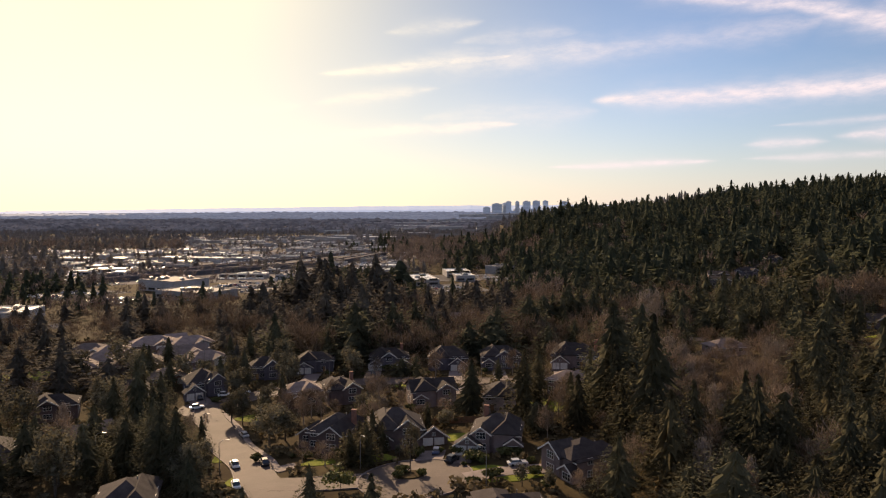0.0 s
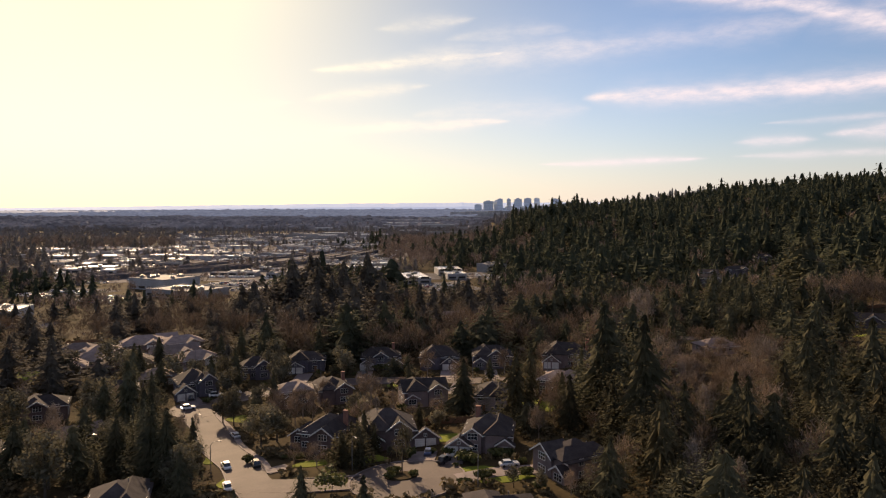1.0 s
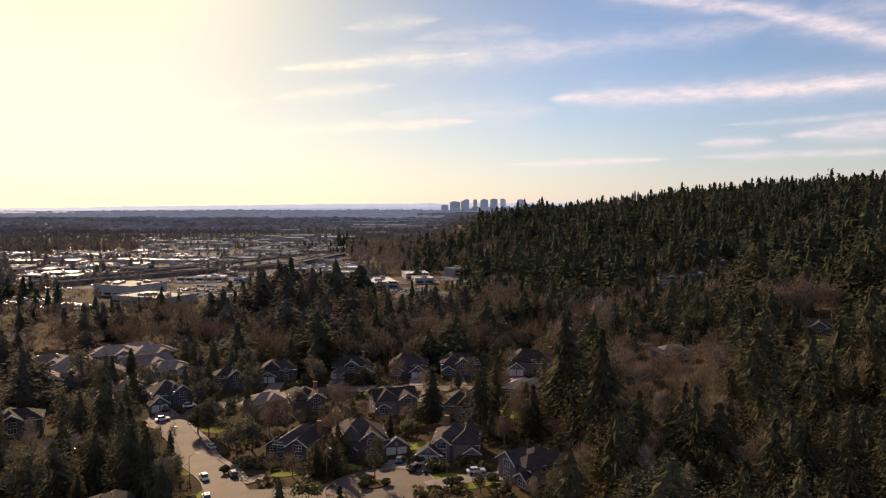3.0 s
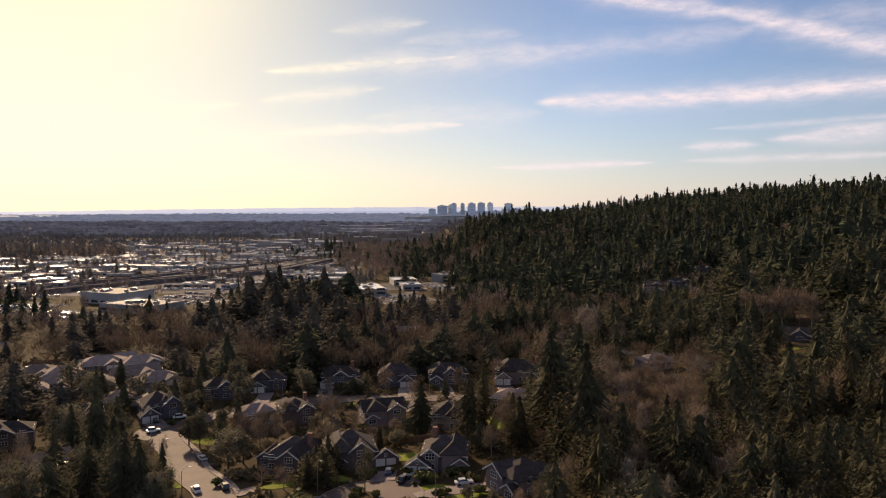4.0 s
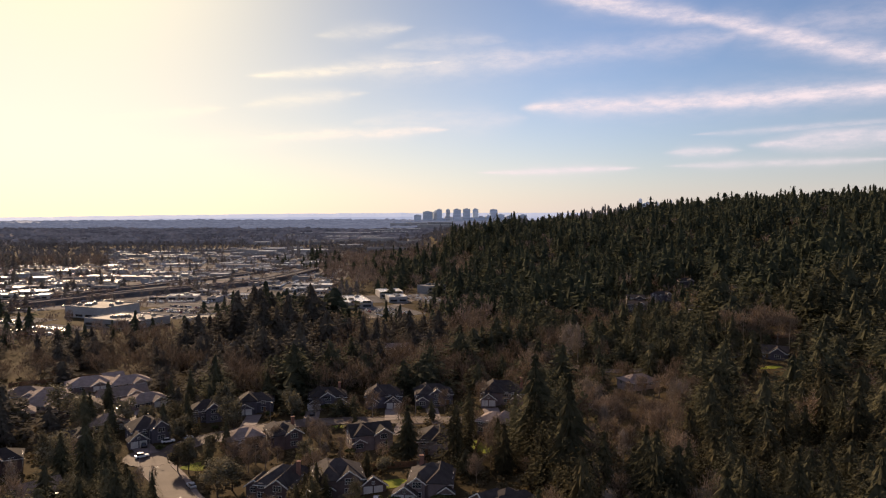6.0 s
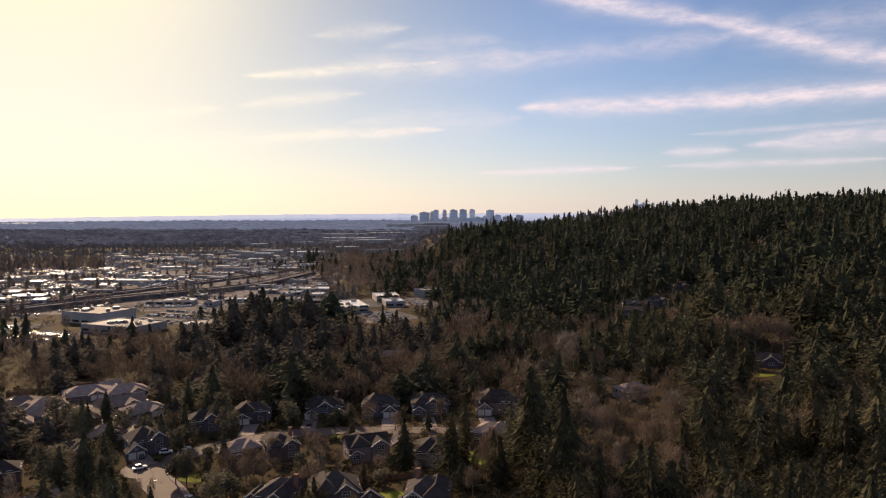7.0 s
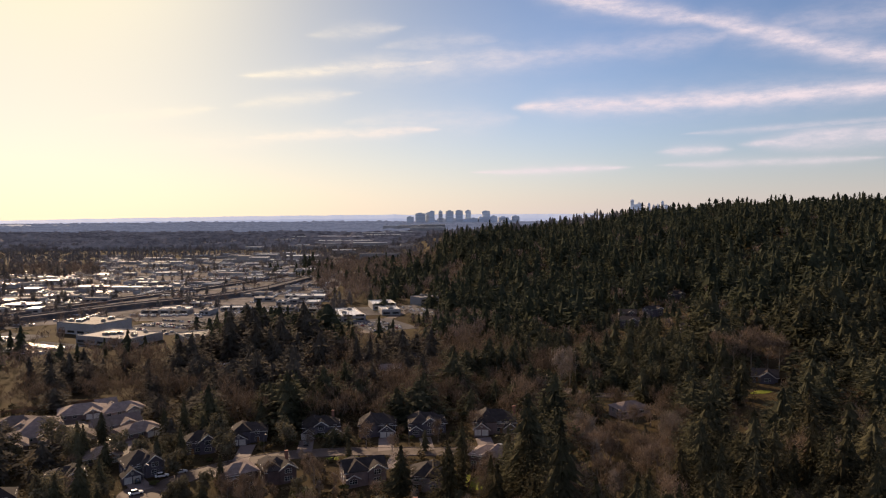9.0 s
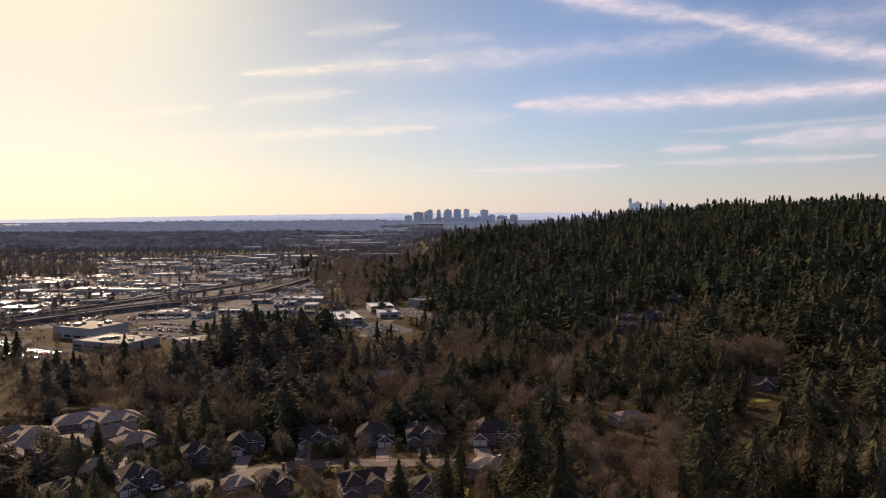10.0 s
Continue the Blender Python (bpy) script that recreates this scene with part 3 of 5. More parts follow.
def house(x, y, turn, w, d, label, wall=0, roof=None, storeys=2, style="hip", pitch=0.62, wings=(), chimney=None, small=False, lift=0.0):
    """A detached house. Its front looks along -y before the turn; wings: (x, width, depth forward, eave height, garage doors) with gables to the front."""
    roof = roof or SHINGLES
    if storeys == 2 and not small:
        wings = tuple((wx, ww * 1.3 if wz >= 5 else ww, wd, wz, doors) for wx, ww, wd, wz, doors in wings)
    m = pose(x, y, float(ground_at(x, y)) + 0.2 + lift, 0, 0, turn)
    ob = thing("house", m, label, "house", "houses of the neighbourhood")
    eave = 2.9 if storeys == 1 else 4.9
    if storeys == 2:
        pitch, d = pitch * 0.84, d * 0.9
    mat = SIDING[wall]
    walls = Geo().box(-w / 2, w / 2, 0, d, -3, eave)
    cover = Geo()
    if style == "hip":
        top = hip_roof(cover, -w / 2, w / 2, 0, d, eave, pitch)
    else:
        top = gable_roof(cover, -w / 2, w / 2, 0, d, eave, pitch, "x")
        for side in (-1, 1):
            xs = side * w / 2
            walls.face((xs, 0, eave), (xs, d, eave), (xs, d / 2, top - 0.1))
    part("wall", walls, mat, ob)
    part("roof", cover, roof, ob, "shingled main roof")
    gutter = Geo().box(-w / 2 - 0.62, w / 2 + 0.62, -0.68, -0.55, eave - 0.62, eave - 0.42)
    part("gutter", gutter, TRIM, ob, "white eaves gutter")
    taken = []
    if storeys == 2 and not small and w > 9:
        side = 1 if int(abs(x) * 3 + abs(y)) % 2 else -1
        bx, bw, bf, bz = side * w * 0.2, w * 0.46, 0.9, eave + 0.55
        block, cap = Geo().box(bx - bw / 2, bx + bw / 2, -bf, d + 0.8, -3, bz), Geo()
        top = max(top, hip_roof(cap, bx - bw / 2, bx + bw / 2, -bf, d + 0.8, bz, pitch + 0.14))
        part("wall", block, mat, ob)
        part("roof", cap, roof, ob, "steep shingled roof over the cross wing")
        if not any(abs(wx - bx) < (ww + bw) / 2 and wd > bf for wx, ww, wd, wz, doors in wings):
            window(ob, pose(bx, -bf, 3.7), min(2.4, bw - 1.6), 1.4)
            window(ob, pose(bx, -bf, 0.9), min(2.4, bw - 1.6), 1.5)
        taken.append((bx - bw / 2 - 0.5, bx + bw / 2 + 0.5))
    crossed = list(taken)
    for wx, ww, wd, wz, doors in wings:
        g, c = Geo().box(wx - ww / 2, wx + ww / 2, -wd, 0.4 if wd > 0 else d * 0.8, -3, wz), Geo()
        back = min(d * 0.5, 1 + ww / 2 * pitch / 0.62) if wz > eave - 1 else 0.3
        if wz <= eave - 1.2:
            back = 0.0
        rise = gable_roof(c, wx - ww / 2, wx + ww / 2, -wd, max(back, 0.02) if wd > 0 else d * 0.8, wz, pitch + 0.08, "y")
        g.face((wx - ww / 2, -wd, wz), (wx + ww / 2, -wd, wz), (wx, -wd, rise - 0.12))
        part("wall", g, mat if (int(wx * 7) % 3) else BRICK if doors else mat, ob)
        part("roof", c, roof, ob, "shingled gable roof")
        barge(ob, wx, ww / 2, -wd - 0.56, wz, pitch + 0.08)
        if doors:
            for k in range(doors):
                garage_door(ob, wx + (k - (doors - 1) / 2) * 2.9, -wd)
            if wz > 4:
                window(ob, pose(wx, -wd, 3.6), 1.6, 1.2)
            else:
                window(ob, pose(wx, -wd, wz + 0.2), 0.7, 0.7)
        else:
            window(ob, pose(wx, -wd, 0.9), min(2.4, ww - 1.2), 1.4)
            if wz > 4:
                window(ob, pose(wx, -wd, 3.5), min(2.2, ww - 1.2), 1.5)
        taken.append((wx - ww / 2 - 0.6, wx + ww / 2 + 0.6))
    gap = 2.9 if not small else 4.4
    xs = [-w / 2 + gap / 2 + i * gap for i in range(int(w // gap))]
    for wx in xs:
        free = not any(a < wx < b for a, b in taken)
        if storeys == 2:
            high = not any(a < wx < b for a, b in crossed) and not any(a < wx < b for (a, b), wing in zip(taken[len(crossed):], wings) if wing[3] > 4)
            if high:
                window(ob, pose(wx, 0, 3.5), 1.5, 1.35)
        if free:
            window(ob, pose(wx, 0, 0.9), 1.7, 1.4)
    for side, angle in ((-1, -90), (1, 90)):
        for k in range(1, 3):
            for level in range(storeys):
                window(ob, pose(side * w / 2, d * k / 3, 0.9 + 2.6 * level, 0, 0, angle), 1.2, 1.3)
    free = [wx for wx in np.arange(-w / 2 + 1, w / 2 - 1, 0.5) if not any(a < wx < b for a, b in taken)]
    if free and not small:
        fx = float(free[len(free) // 2])
        part("door", Geo().box(fx - 0.5, fx + 0.5, -0.12, 0.02, 0, 2.1), FENCE, ob, "brown front door")
    if chimney:
        cx, cy = chimney
        g = Geo().box(cx - 0.55, cx + 0.55, cy - 0.4, cy + 0.4, 0, top + 0.8).box(cx - 0.65, cx + 0.65, cy - 0.5, cy + 0.5, top + 0.8, top + 1.0)
        part("chimney", g, BRICK, ob, "brick chimney with a concrete cap")
    vent = Geo().tube((w * 0.15, d * 0.72, top - 2.2), (w * 0.15, d * 0.72, top - 0.6), 0.12, 0.12)
    part("vent_pipe", vent, METAL, ob, "metal roof vent")
    c, s = math.cos(radians(turn)), math.sin(radians(turn))
    for k in (-0.3, 0.3):
        BUSY.append((x + c * w * k - s * d / 2, y + s * w * k + c * d / 2, max(w * 0.32, d * 0.62)))
    for wx, ww, wd, wz, doors in wings:
        BUSY.append((x + c * wx + s * wd, y + s * wx - c * wd, ww * 0.75))
    return ob


house(-29.5, 177, -16, 10.5, 13.5, "two-storey taupe house with a dark hipped roof beside the street corner", 2, wings=((1.8, 4.4, 1.6, 5.0, 0), (-7.0, 5.0, -3.0, 2.9, 0)), pitch=0.74, chimney=(4.5, 7))
house(-11.5, 175.5, 8, 13.5, 13, "two-storey brown house with a steep dark roof and bay windows", 2, wings=((-3.6, 4.0, 1.4, 2.9, 0), (9.2, 7.2, 0.8, 2.7, 2), (2.6, 4.6, 0.8, 5.2, 0)), pitch=0.78)
house(12.6, 166, -10, 11.5, 12, "two-storey beige house with a hipped roof, twin garage and front gables", 0, wings=((-6.4, 5.8, 3.0, 2.7, 2), (4.4, 3.8, 1.6, 3.1, 0), (-3.4, 3.2, 0.9, 5.0, 0)), lift=-0.3, pitch=0.74, chimney=(-3, 8))
house(25.5, 147, -62, 9.4, 11.5, "two-storey house with steep dark roof and white gable boards", 0, wings=((-2.2, 5.0, 1.6, 5.0, 0), (3.8, 4.0, 2.0, 2.9, 0)), pitch=0.7, lift=-0.6)
house(12.5, 121, 8, 13, 9, "house with a broad dark hipped roof below the turning circle", 2, pitch=0.5, wings=((4, 4.4, 2, 2.9, 2),), lift=-1.2)
house(-2.5, 217, 14, 14, 11, "two-storey beige house with long gabled roof behind a timber fence", 0, wings=((3.5, 4.6, 1.4, 5.2, 0), (-4.6, 4, 1.0, 2.9, 0)), pitch=0.62, style="gable")
house(17, 204, -4, 10, 12.5, "two-storey cream house with a pale hipped roof and a rear deck", 3, wings=(), pitch=0.7)
house(38, 219, -30, 11, 10, "two-storey house half hidden by trees, with a tan roof", 2, SHINGLES_TAN, pitch=0.6, wings=((2, 4, 1.5, 2.9, 0),))
house(57, 226, -20, 12, 10, "two-storey house with a dark roof under tall firs", 1, pitch=0.6, wings=((2, 4, 1.5, 5.2, 0),))
house(-21, 275, 4, 15, 11, "two-storey blue-grey house with arched gable and garage wing", 1, wings=((0, 4.0, 1.2, 5.4, 0), (6.0, 5.4, 4.0, 3.0, 0), (-5.5, 4.4, 2.0, 2.9, 2)), pitch=0.68, chimney=(5, 8))
house(2, 272, -3, 15, 11, "two-storey blue-grey house with a steep dark roof in shade", 1, wings=((-4.5, 4.6, 1.6, 2.9, 0), (4.0, 6.2, 2.6, 2.9, 2)), pitch=0.8)
house(22.5, 267, 0, 15, 11, "two-storey grey house with a dark hipped roof in shade", 1, wings=((1.0, 4.4, 1.4, 5.3, 0), (-5, 4.4, 2.2, 2.9, 0)), pitch=0.72)
house(49, 259, -8, 17, 12, "two-storey house with broad dark roof, dormers and a garage", 0, wings=((6, 4.6, 2.4, 3.2, 0), (-5.5, 6, 3.0, 2.9, 2)), pitch=0.8, chimney=(8, 6))
house(-32, 226, 20, 10, 12.5, "two-storey taupe house with a dark roof among bare trees", 2, wings=((2.6, 4.4, 1.2, 5.2, 0),), pitch=0.66, chimney=(4, 7))
house(-45, 226, 26, 12, 10, "two-storey house with a sun-toned tan roof among bare trees", 2, SHINGLES_TAN, wings=((-2.6, 4.4, 1.2, 2.9, 0),), pitch=0.55)
house(-50, 274, 6, 14, 10, "two-storey house with white garage doors under dark firs", 1, wings=((-4.0, 6.2, 3.0, 2.8, 2),), pitch=0.6)
house(-67, 264, 18, 11, 10, "two-storey white-trimmed house with a dark gabled roof", 1, wings=((2.6, 4.8, 1.4, 5.2, 0),), pitch=0.78)
house(-82, 241, 30, 11, 12.5, "two-storey pale blue-grey house with a brick gable and white garage", 1, wings=((-4.2, 6.2, 4.0, 2.9, 2), (4.0, 5.0, 1.4, 5.2, 0)), pitch=0.82)
house(-104, 231, 24, 12, 10, "two-storey grey house with a dark roof in tree shade", 1, wings=((3, 4.4, 1.2, 5.2, 0),), pitch=0.6)
house(-119, 213, 22, 13, 10, "two-storey taupe house with a dark hipped roof behind trees", 2, wings=((-1.5, 4.0, 1.2, 5.2, 0),), pitch=0.6)
house(-95, 188, 40, 12, 10, "low house with a sunlit tan roof among evergreens", 2, SHINGLES_TAN, storeys=1, style="gable", pitch=0.5)
house(-61.5, 132.5, 16, 11, 14, "house with a dark hipped roof in front of tall firs", 2, pitch=0.7, wings=((-3, 4.4, 1.2, 2.9, 0),))
house(-109, 164, 30, 13, 10, "two-storey house with dark roof at the edge of the trees", 0, pitch=0.6)
house(-140, 190, 24, 13, 10, "two-storey house with dark roof and pale walls among trees", 3, pitch=0.6)
house(184, 293, -30, 11, 9, "small blue-grey house with a white gable above a lawn", 1, style="gable", storeys=1, pitch=0.6, wings=((1, 6, 2.5, 3.4, 0),))
house(109, 262, 14, 14, 9.5, "broad low house with a sunlit tan roof among bare trees", 3, SHINGLES_TAN, storeys=1, pitch=0.45, lift=0.6)
house(206, 266, -12, 18, 9, "long low house with a red-brown roof behind the trees", 2, SHINGLES_RED, storeys=1, style="gable", pitch=0.4, lift=0.6)
LOW = "one-storey house with a sun-toned tan-grey roof in a sunlit group"
for hx, hy, turn, hw, hd, st in ((-153, 300, 12, 17, 12, "hip"), (-140, 298, 30, 15, 12, "hip"), (-131, 317, 22, 20, 13, "hip"), (-126, 333, 30, 9, 8, "gable"), (-114, 321, 34, 18, 11, "hip"),
                                 (-109, 298, 34, 19, 11, "gable"), (-137, 284, 36, 17, 11, "hip"), (-121, 277, 24, 19, 13, "hip"), (-95, 287, 40, 16, 11, "hip"), (-101, 257, 28, 13, 10, "hip"), (-143, 271, 24, 16, 12, "hip")):
    house(hx, hy, turn, hw, hd, LOW, 3 if (hx + hy) % 2 else 0, SHINGLES_TAN, storeys=1, style=st, pitch=0.44, wings=((hw * 0.2, hw * 0.34, 2.0, 2.8, 2),), small=True)
for hx, hy, turn, tone in ((12, 382, 10, 0), (0, 424, -6, 1), (52, 384, -24, 1), (26, 410, 16, 2), (-58, 388, 10, 0), (-76, 402, 24, 3), (-40, 410, 20, 1), (205, 412, -18, 1), (225, 433, 10, 2), (219, 500, 20, 1), (198, 505, -14, 2), (262, 556, 8, 1), (186, 470, -22, 1)):
    house(hx, hy, turn, 13, 10, "far house with a grey roof half hidden in the woods", tone, SHINGLES_TAN if tone == 0 else None, style="gable", pitch=0.5, wings=((2.6, 4.4, 1.2, 5.2, 0),), small=True, lift=1)


# ---- trees ----
def conifer(h, r, boughs, tiers, tips, seed, droop=0.3, shape=0.8, size=0.6, bare=0.06):
    """Triangles of a conifer's crown: ragged skirts of boughs one above another, and needle sprays along their edges."""
    rng = np.random.default_rng(seed)
    lean = rng.uniform(0, 6.28)

    def outline(q, a):
        swell = 1 + 0.16 * np.sin(2 * a + 5 * q + seed) + 0.12 * np.sin(3 * a - 11 * q + 2 * seed) + 0.10 * np.cos(a - lean)
        return (r * (1 - q) ** shape * swell + 0.10) * np.clip(0.55 + 4.0 * q, 0, 1)

    v = []
    for k in range(tiers):
        q = ((k + rng.uniform(-0.25, 0.25)) / tiers) * 0.97
        q = min(max(q, 0.0), 0.97)
        a = (np.arange(tips) + rng.uniform(-0.35, 0.35, tips)) * 6.28319 / tips + k * 1.3
        far = outline(np.full(tips, q), a) * rng.uniform(0.46, 0.84, tips) * min(1.0, 2.5 * (1 - q))
        far[rng.uniform(0, 1, tips) < 0.10] *= 0.55
        notch = (a + np.roll(a, -1) + np.where(np.arange(tips) == tips - 1, 6.28319, 0)) / 2
        near = outline(np.full(tips, q), notch) * rng.uniform(0.26, 0.46, tips)
        z = h * (bare + (1 - bare) * q)
        step = h * (1 - bare) / tiers
        top = np.array([rng.normal(0, 0.006 * h), rng.normal(0, 0.006 * h), min(z + step * 1.5, h * 0.97)])
        tip = np.stack([np.cos(a) * far, np.sin(a) * far, z - droop * far * 0.75 + rng.normal(0, 0.10 * step, tips)], -1)
        dip = np.stack([np.cos(notch) * near, np.sin(notch) * near, z + step * 0.10 - droop * near * 0.4 + rng.normal(0, 0.12 * step, tips)], -1)
        inner = np.stack([np.cos(a) * far * 0.42, np.sin(a) * far * 0.42, z + step * 0.75 + 0 * a], -1)
        for i in range(tips):
            v += [dip[i - 1], tip[i], inner[i], inner[i], tip[i], dip[i], top, dip[i - 1], inner[i], top, inner[i], dip[i]]
    v = np.array(v)
    q = 1 - rng.uniform(0, 1, boughs) ** 0.62 * 0.985
    a = rng.uniform(0, 6.28319, boughs)
    run = outline(q, a) * (0.45 + 0.76 * rng.uniform(0, 1, boughs) ** 0.55)
    p = np.stack([np.cos(a) * run, np.sin(a) * run, h * (bare + (1 - bare) * q) - droop * run * 0.65 + rng.normal(0, 0.012 * h, boughs)], -1)
    out = np.stack([np.cos(a), np.sin(a), 0.12 - droop * 0.5 + 0 * a], -1) + rng.normal(0, 0.45, (boughs, 3))
    out /= np.linalg.norm(out, axis=1)[:, None]
    side = np.cross(out, rng.normal(size=out.shape) * 0.35 + (0, 0, 1))
    side /= np.linalg.norm(side, axis=1)[:, None]
    s = (size * (0.45 + 0.55 * run / r) * rng.uniform(0.6, 1.3, boughs))[:, None]
    half = side * s * rng.uniform(0.35, 0.7, (boughs, 1))
    fuzz = np.stack([p - out * s * 0.8 - half, p - out * s * 0.8 + half, p + out * s], 1).reshape(-1, 3)
    v = np.concatenate([v, fuzz])
    return v, np.arange(len(v)).reshape(-1, 3)


def bare_crown(h, r, twigs, seed, thick=0.05, base=0.28, spread=0.6, long=0.13):
    """Triangles of a leafless crown: many fine twigs that fan outwards and up."""
    rng = np.random.default_rng(seed)
    d = rng.normal(size=(twigs, 3))
    d /= np.linalg.norm(d, axis=1)[:, None]
    lump = 1 + 0.22 * np.sin(3 * np.arctan2(d[:, 1], d[:, 0]) + seed) + 0.15 * np.sin(5 * d[:, 2] + 2 * seed)
    clump = rng.normal(size=(11, 3)) + (0, 0, 0.35)
    clump /= np.linalg.norm(clump, axis=1)[:, None]
    d = d * 0.5 + clump[rng.integers(0, 11, twigs)]
    d /= np.linalg.norm(d, axis=1)[:, None]
    rad = rng.uniform(0.25, 1, twigs) ** 0.5 * lump * 0.92
    mid = h * (base + 1) / 2
    p = d * rad[:, None] * np.array([r, r, h * (1 - base) / 2]) * 0.9 + (0, 0, mid)
    way = p - (0, 0, h * base * 0.45)
    way = way / np.linalg.norm(way, axis=1)[:, None] * (0.6 + spread) + np.array([0, 0, 0.25]) + rng.normal(0, 0.42, (twigs, 3))
    way /= np.linalg.norm(way, axis=1)[:, None]
    length = h * long * rng.uniform(0.5, 1.3, twigs)[:, None]
    side = np.cross(way, rng.normal(size=(twigs, 3)))
    side /= np.linalg.norm(side, axis=1)[:, None]
    wide = thick * rng.uniform(0.6, 1.5, twigs)[:, None]
    a, b, c = p - way * length * 0.5 - side * wide, p - way * length * 0.5 + side * wide, p + way * length * 0.5
    fork = a + (c - a) * 0.45
    out = fork + (way * 0.7 + np.cross(side, way) * 0.7) * length * 0.45
    v = np.stack([a, b, c, fork - side * wide * 0.8, fork + side * wide * 0.8, out], 1).reshape(-1, 3)
    return v, np.arange(len(v)).reshape(-1, 3)


def leafy_crown(h, r, leaves, seed, size=0.5):
    """Triangles of a dense evergreen broadleaf crown in lumps."""
    rng = np.random.default_rng(seed)
    lumps = rng.normal(size=(14, 3))
    lumps /= np.linalg.norm(lumps, axis=1)[:, None]
    lumps = lumps * rng.uniform(0.35, 0.75, 14)[:, None] * (r, r, h * 0.4) + (0, 0, h * 0.58)
    which = rng.integers(0, 14, leaves)
    d = rng.normal(size=(leaves, 3))
    d /= np.linalg.norm(d, axis=1)[:, None]
    p = lumps[which] + d * rng.uniform(0.6, 1.0, leaves)[:, None] * (r * 0.42, r * 0.42, h * 0.2)
    a = np.cross(d, rng.normal(size=(leaves, 3)))
    a /= np.linalg.norm(a, axis=1)[:, None]
    b = np.cross(d, a) + d * rng.normal(0, 0.5, (leaves, 1))
    s = size * rng.uniform(0.5, 1.3, leaves)[:, None]
    v = np.stack([p - a * s, p + b * s, p + a * s, p - a * s, p + a * s, p - b * s * 0.7], 1).reshape(-1, 3)
    return v, np.arange(len(v)).reshape(-1, 3)


def trunk_geo(h, r, limbs, seed, top=0.9, base=0.25, reach=0.7, crown=3.0):
    rng = random.Random(seed)
    g, z, p = Geo(), -0.6, Vector((0, 0, -0.6))
    for i in range(4):
        q = Vector((rng.uniform(-0.1, 0.1) * i, rng.uniform(-0.1, 0.1) * i, h * top * (i + 1) / 4))
        g.tube(p, q, r * (1 - 0.22 * i), r * (1 - 0.22 * (i + 1)) + 0.02)
        p = q
    for k in range(limbs):
        a, t = 2.4 * k + rng.uniform(-0.4, 0.4), base + (0.85 - base) * k / max(1, limbs)
        s = Vector((0, 0, h * t))
        e = s + Vector((math.cos(a), math.sin(a), 0)) * crown * reach * rng.uniform(0.7, 1.1) * (1.15 - t * 0.6) + Vector((0, 0, h * 0.22))
        g.tube(s, e, r * 0.42 * (1.1 - t), 0.03, 5)
        for side in (-1, 1):
            m = s.lerp(e, 0.55)
            g.tube(m, m + (e - s) * 0.35 + Vector((math.sin(a) * side, -math.cos(a) * side, 0.5)) * crown * 0.25, r * 0.2 * (1.1 - t), 0.02, 4)
    return g


def tree_kind(name, crown, mat, trunk, label, category):
    """One master of a tree with its trunk and crown as parts, out of sight below ground until it is copied."""
    return name, mesh_of("crown", *crown, mat), trunk.mesh("trunk", PALE_BARK if name == "bare_tree" else BARK), label, category


FIR = [tree_kind("fir_tree", conifer(h, r * 1.15, 1500, tiers - 3, 11, k, dr, sh, sz * 0.78), m, trunk_geo(h, 0.014 * h, 0, k), "tall green fir with drooping boughs", "conifer")
       for k, (h, r, tiers, dr, sh, sz, m) in enumerate(((22, 5.4, 17, 0.42, 0.58, 0.46, NEEDLES), (25, 5.6, 19, 0.5, 0.52, 0.48, NEEDLES), (18, 5.4, 14, 0.35, 0.64, 0.44, NEEDLES), (20, 4.9, 15, 0.55, 0.38, 0.46, NEEDLES_DEEP), (18, 5.8, 13, 0.3, 0.34, 0.48, NEEDLES)))]
CEDAR = [tree_kind("cedar_tree", conifer(h, r, 1150, tiers, 9, 20 + k, 0.7, 0.46, 0.40, 0.03), NEEDLES_DEEP, trunk_geo(h, 0.3, 0, k), "dense dark columnar cedar", "conifer")
         for k, (h, r, tiers) in enumerate(((19, 3.4, 13), (13.5, 2.8, 11)))]
PINE = [tree_kind("pine_tree", leafy_crown(h, r, 1300, 30 + k, 0.31), PINE_NEEDLES, trunk_geo(h, 0.25, 7, k, 0.8, 0.3, 0.8, r), "broad round-topped evergreen pine", "conifer")
        for k, (h, r) in enumerate(((13, 4.6), (11, 4.2)))]
BARE = [tree_kind("bare_tree", bare_crown(h, r, 800, 40 + k, th, 0.2, 0.5, 0.12), m, trunk_geo(h, 0.22, 9, k, 0.78, 0.25, 0.85, r), "leafless brown deciduous tree with fine twigs", "deciduous tree")
        for k, (h, r, th, m) in enumerate(((14, 4.8, 0.055, TWIGS), (17, 5.2, 0.06, TWIGS), (11, 4.2, 0.045, TWIGS), (16, 3.2, 0.045, TWIGS_GREY)))]
SHRUB = [tree_kind("evergreen_shrub", leafy_crown(h, r, 500, 50 + k, 0.3), LEAVES, trunk_geo(h, 0.08, 4, k, 0.6, 0.2, 0.7, r), "rounded green garden shrub", "shrub")
         for k, (h, r) in enumerate(((3.2, 2.2), (6.5, 3.4)))]
COUNT = {"fir_tree": 0, "cedar_tree": 0, "pine_tree": 0, "bare_tree": 0, "evergreen_shrub": 0}


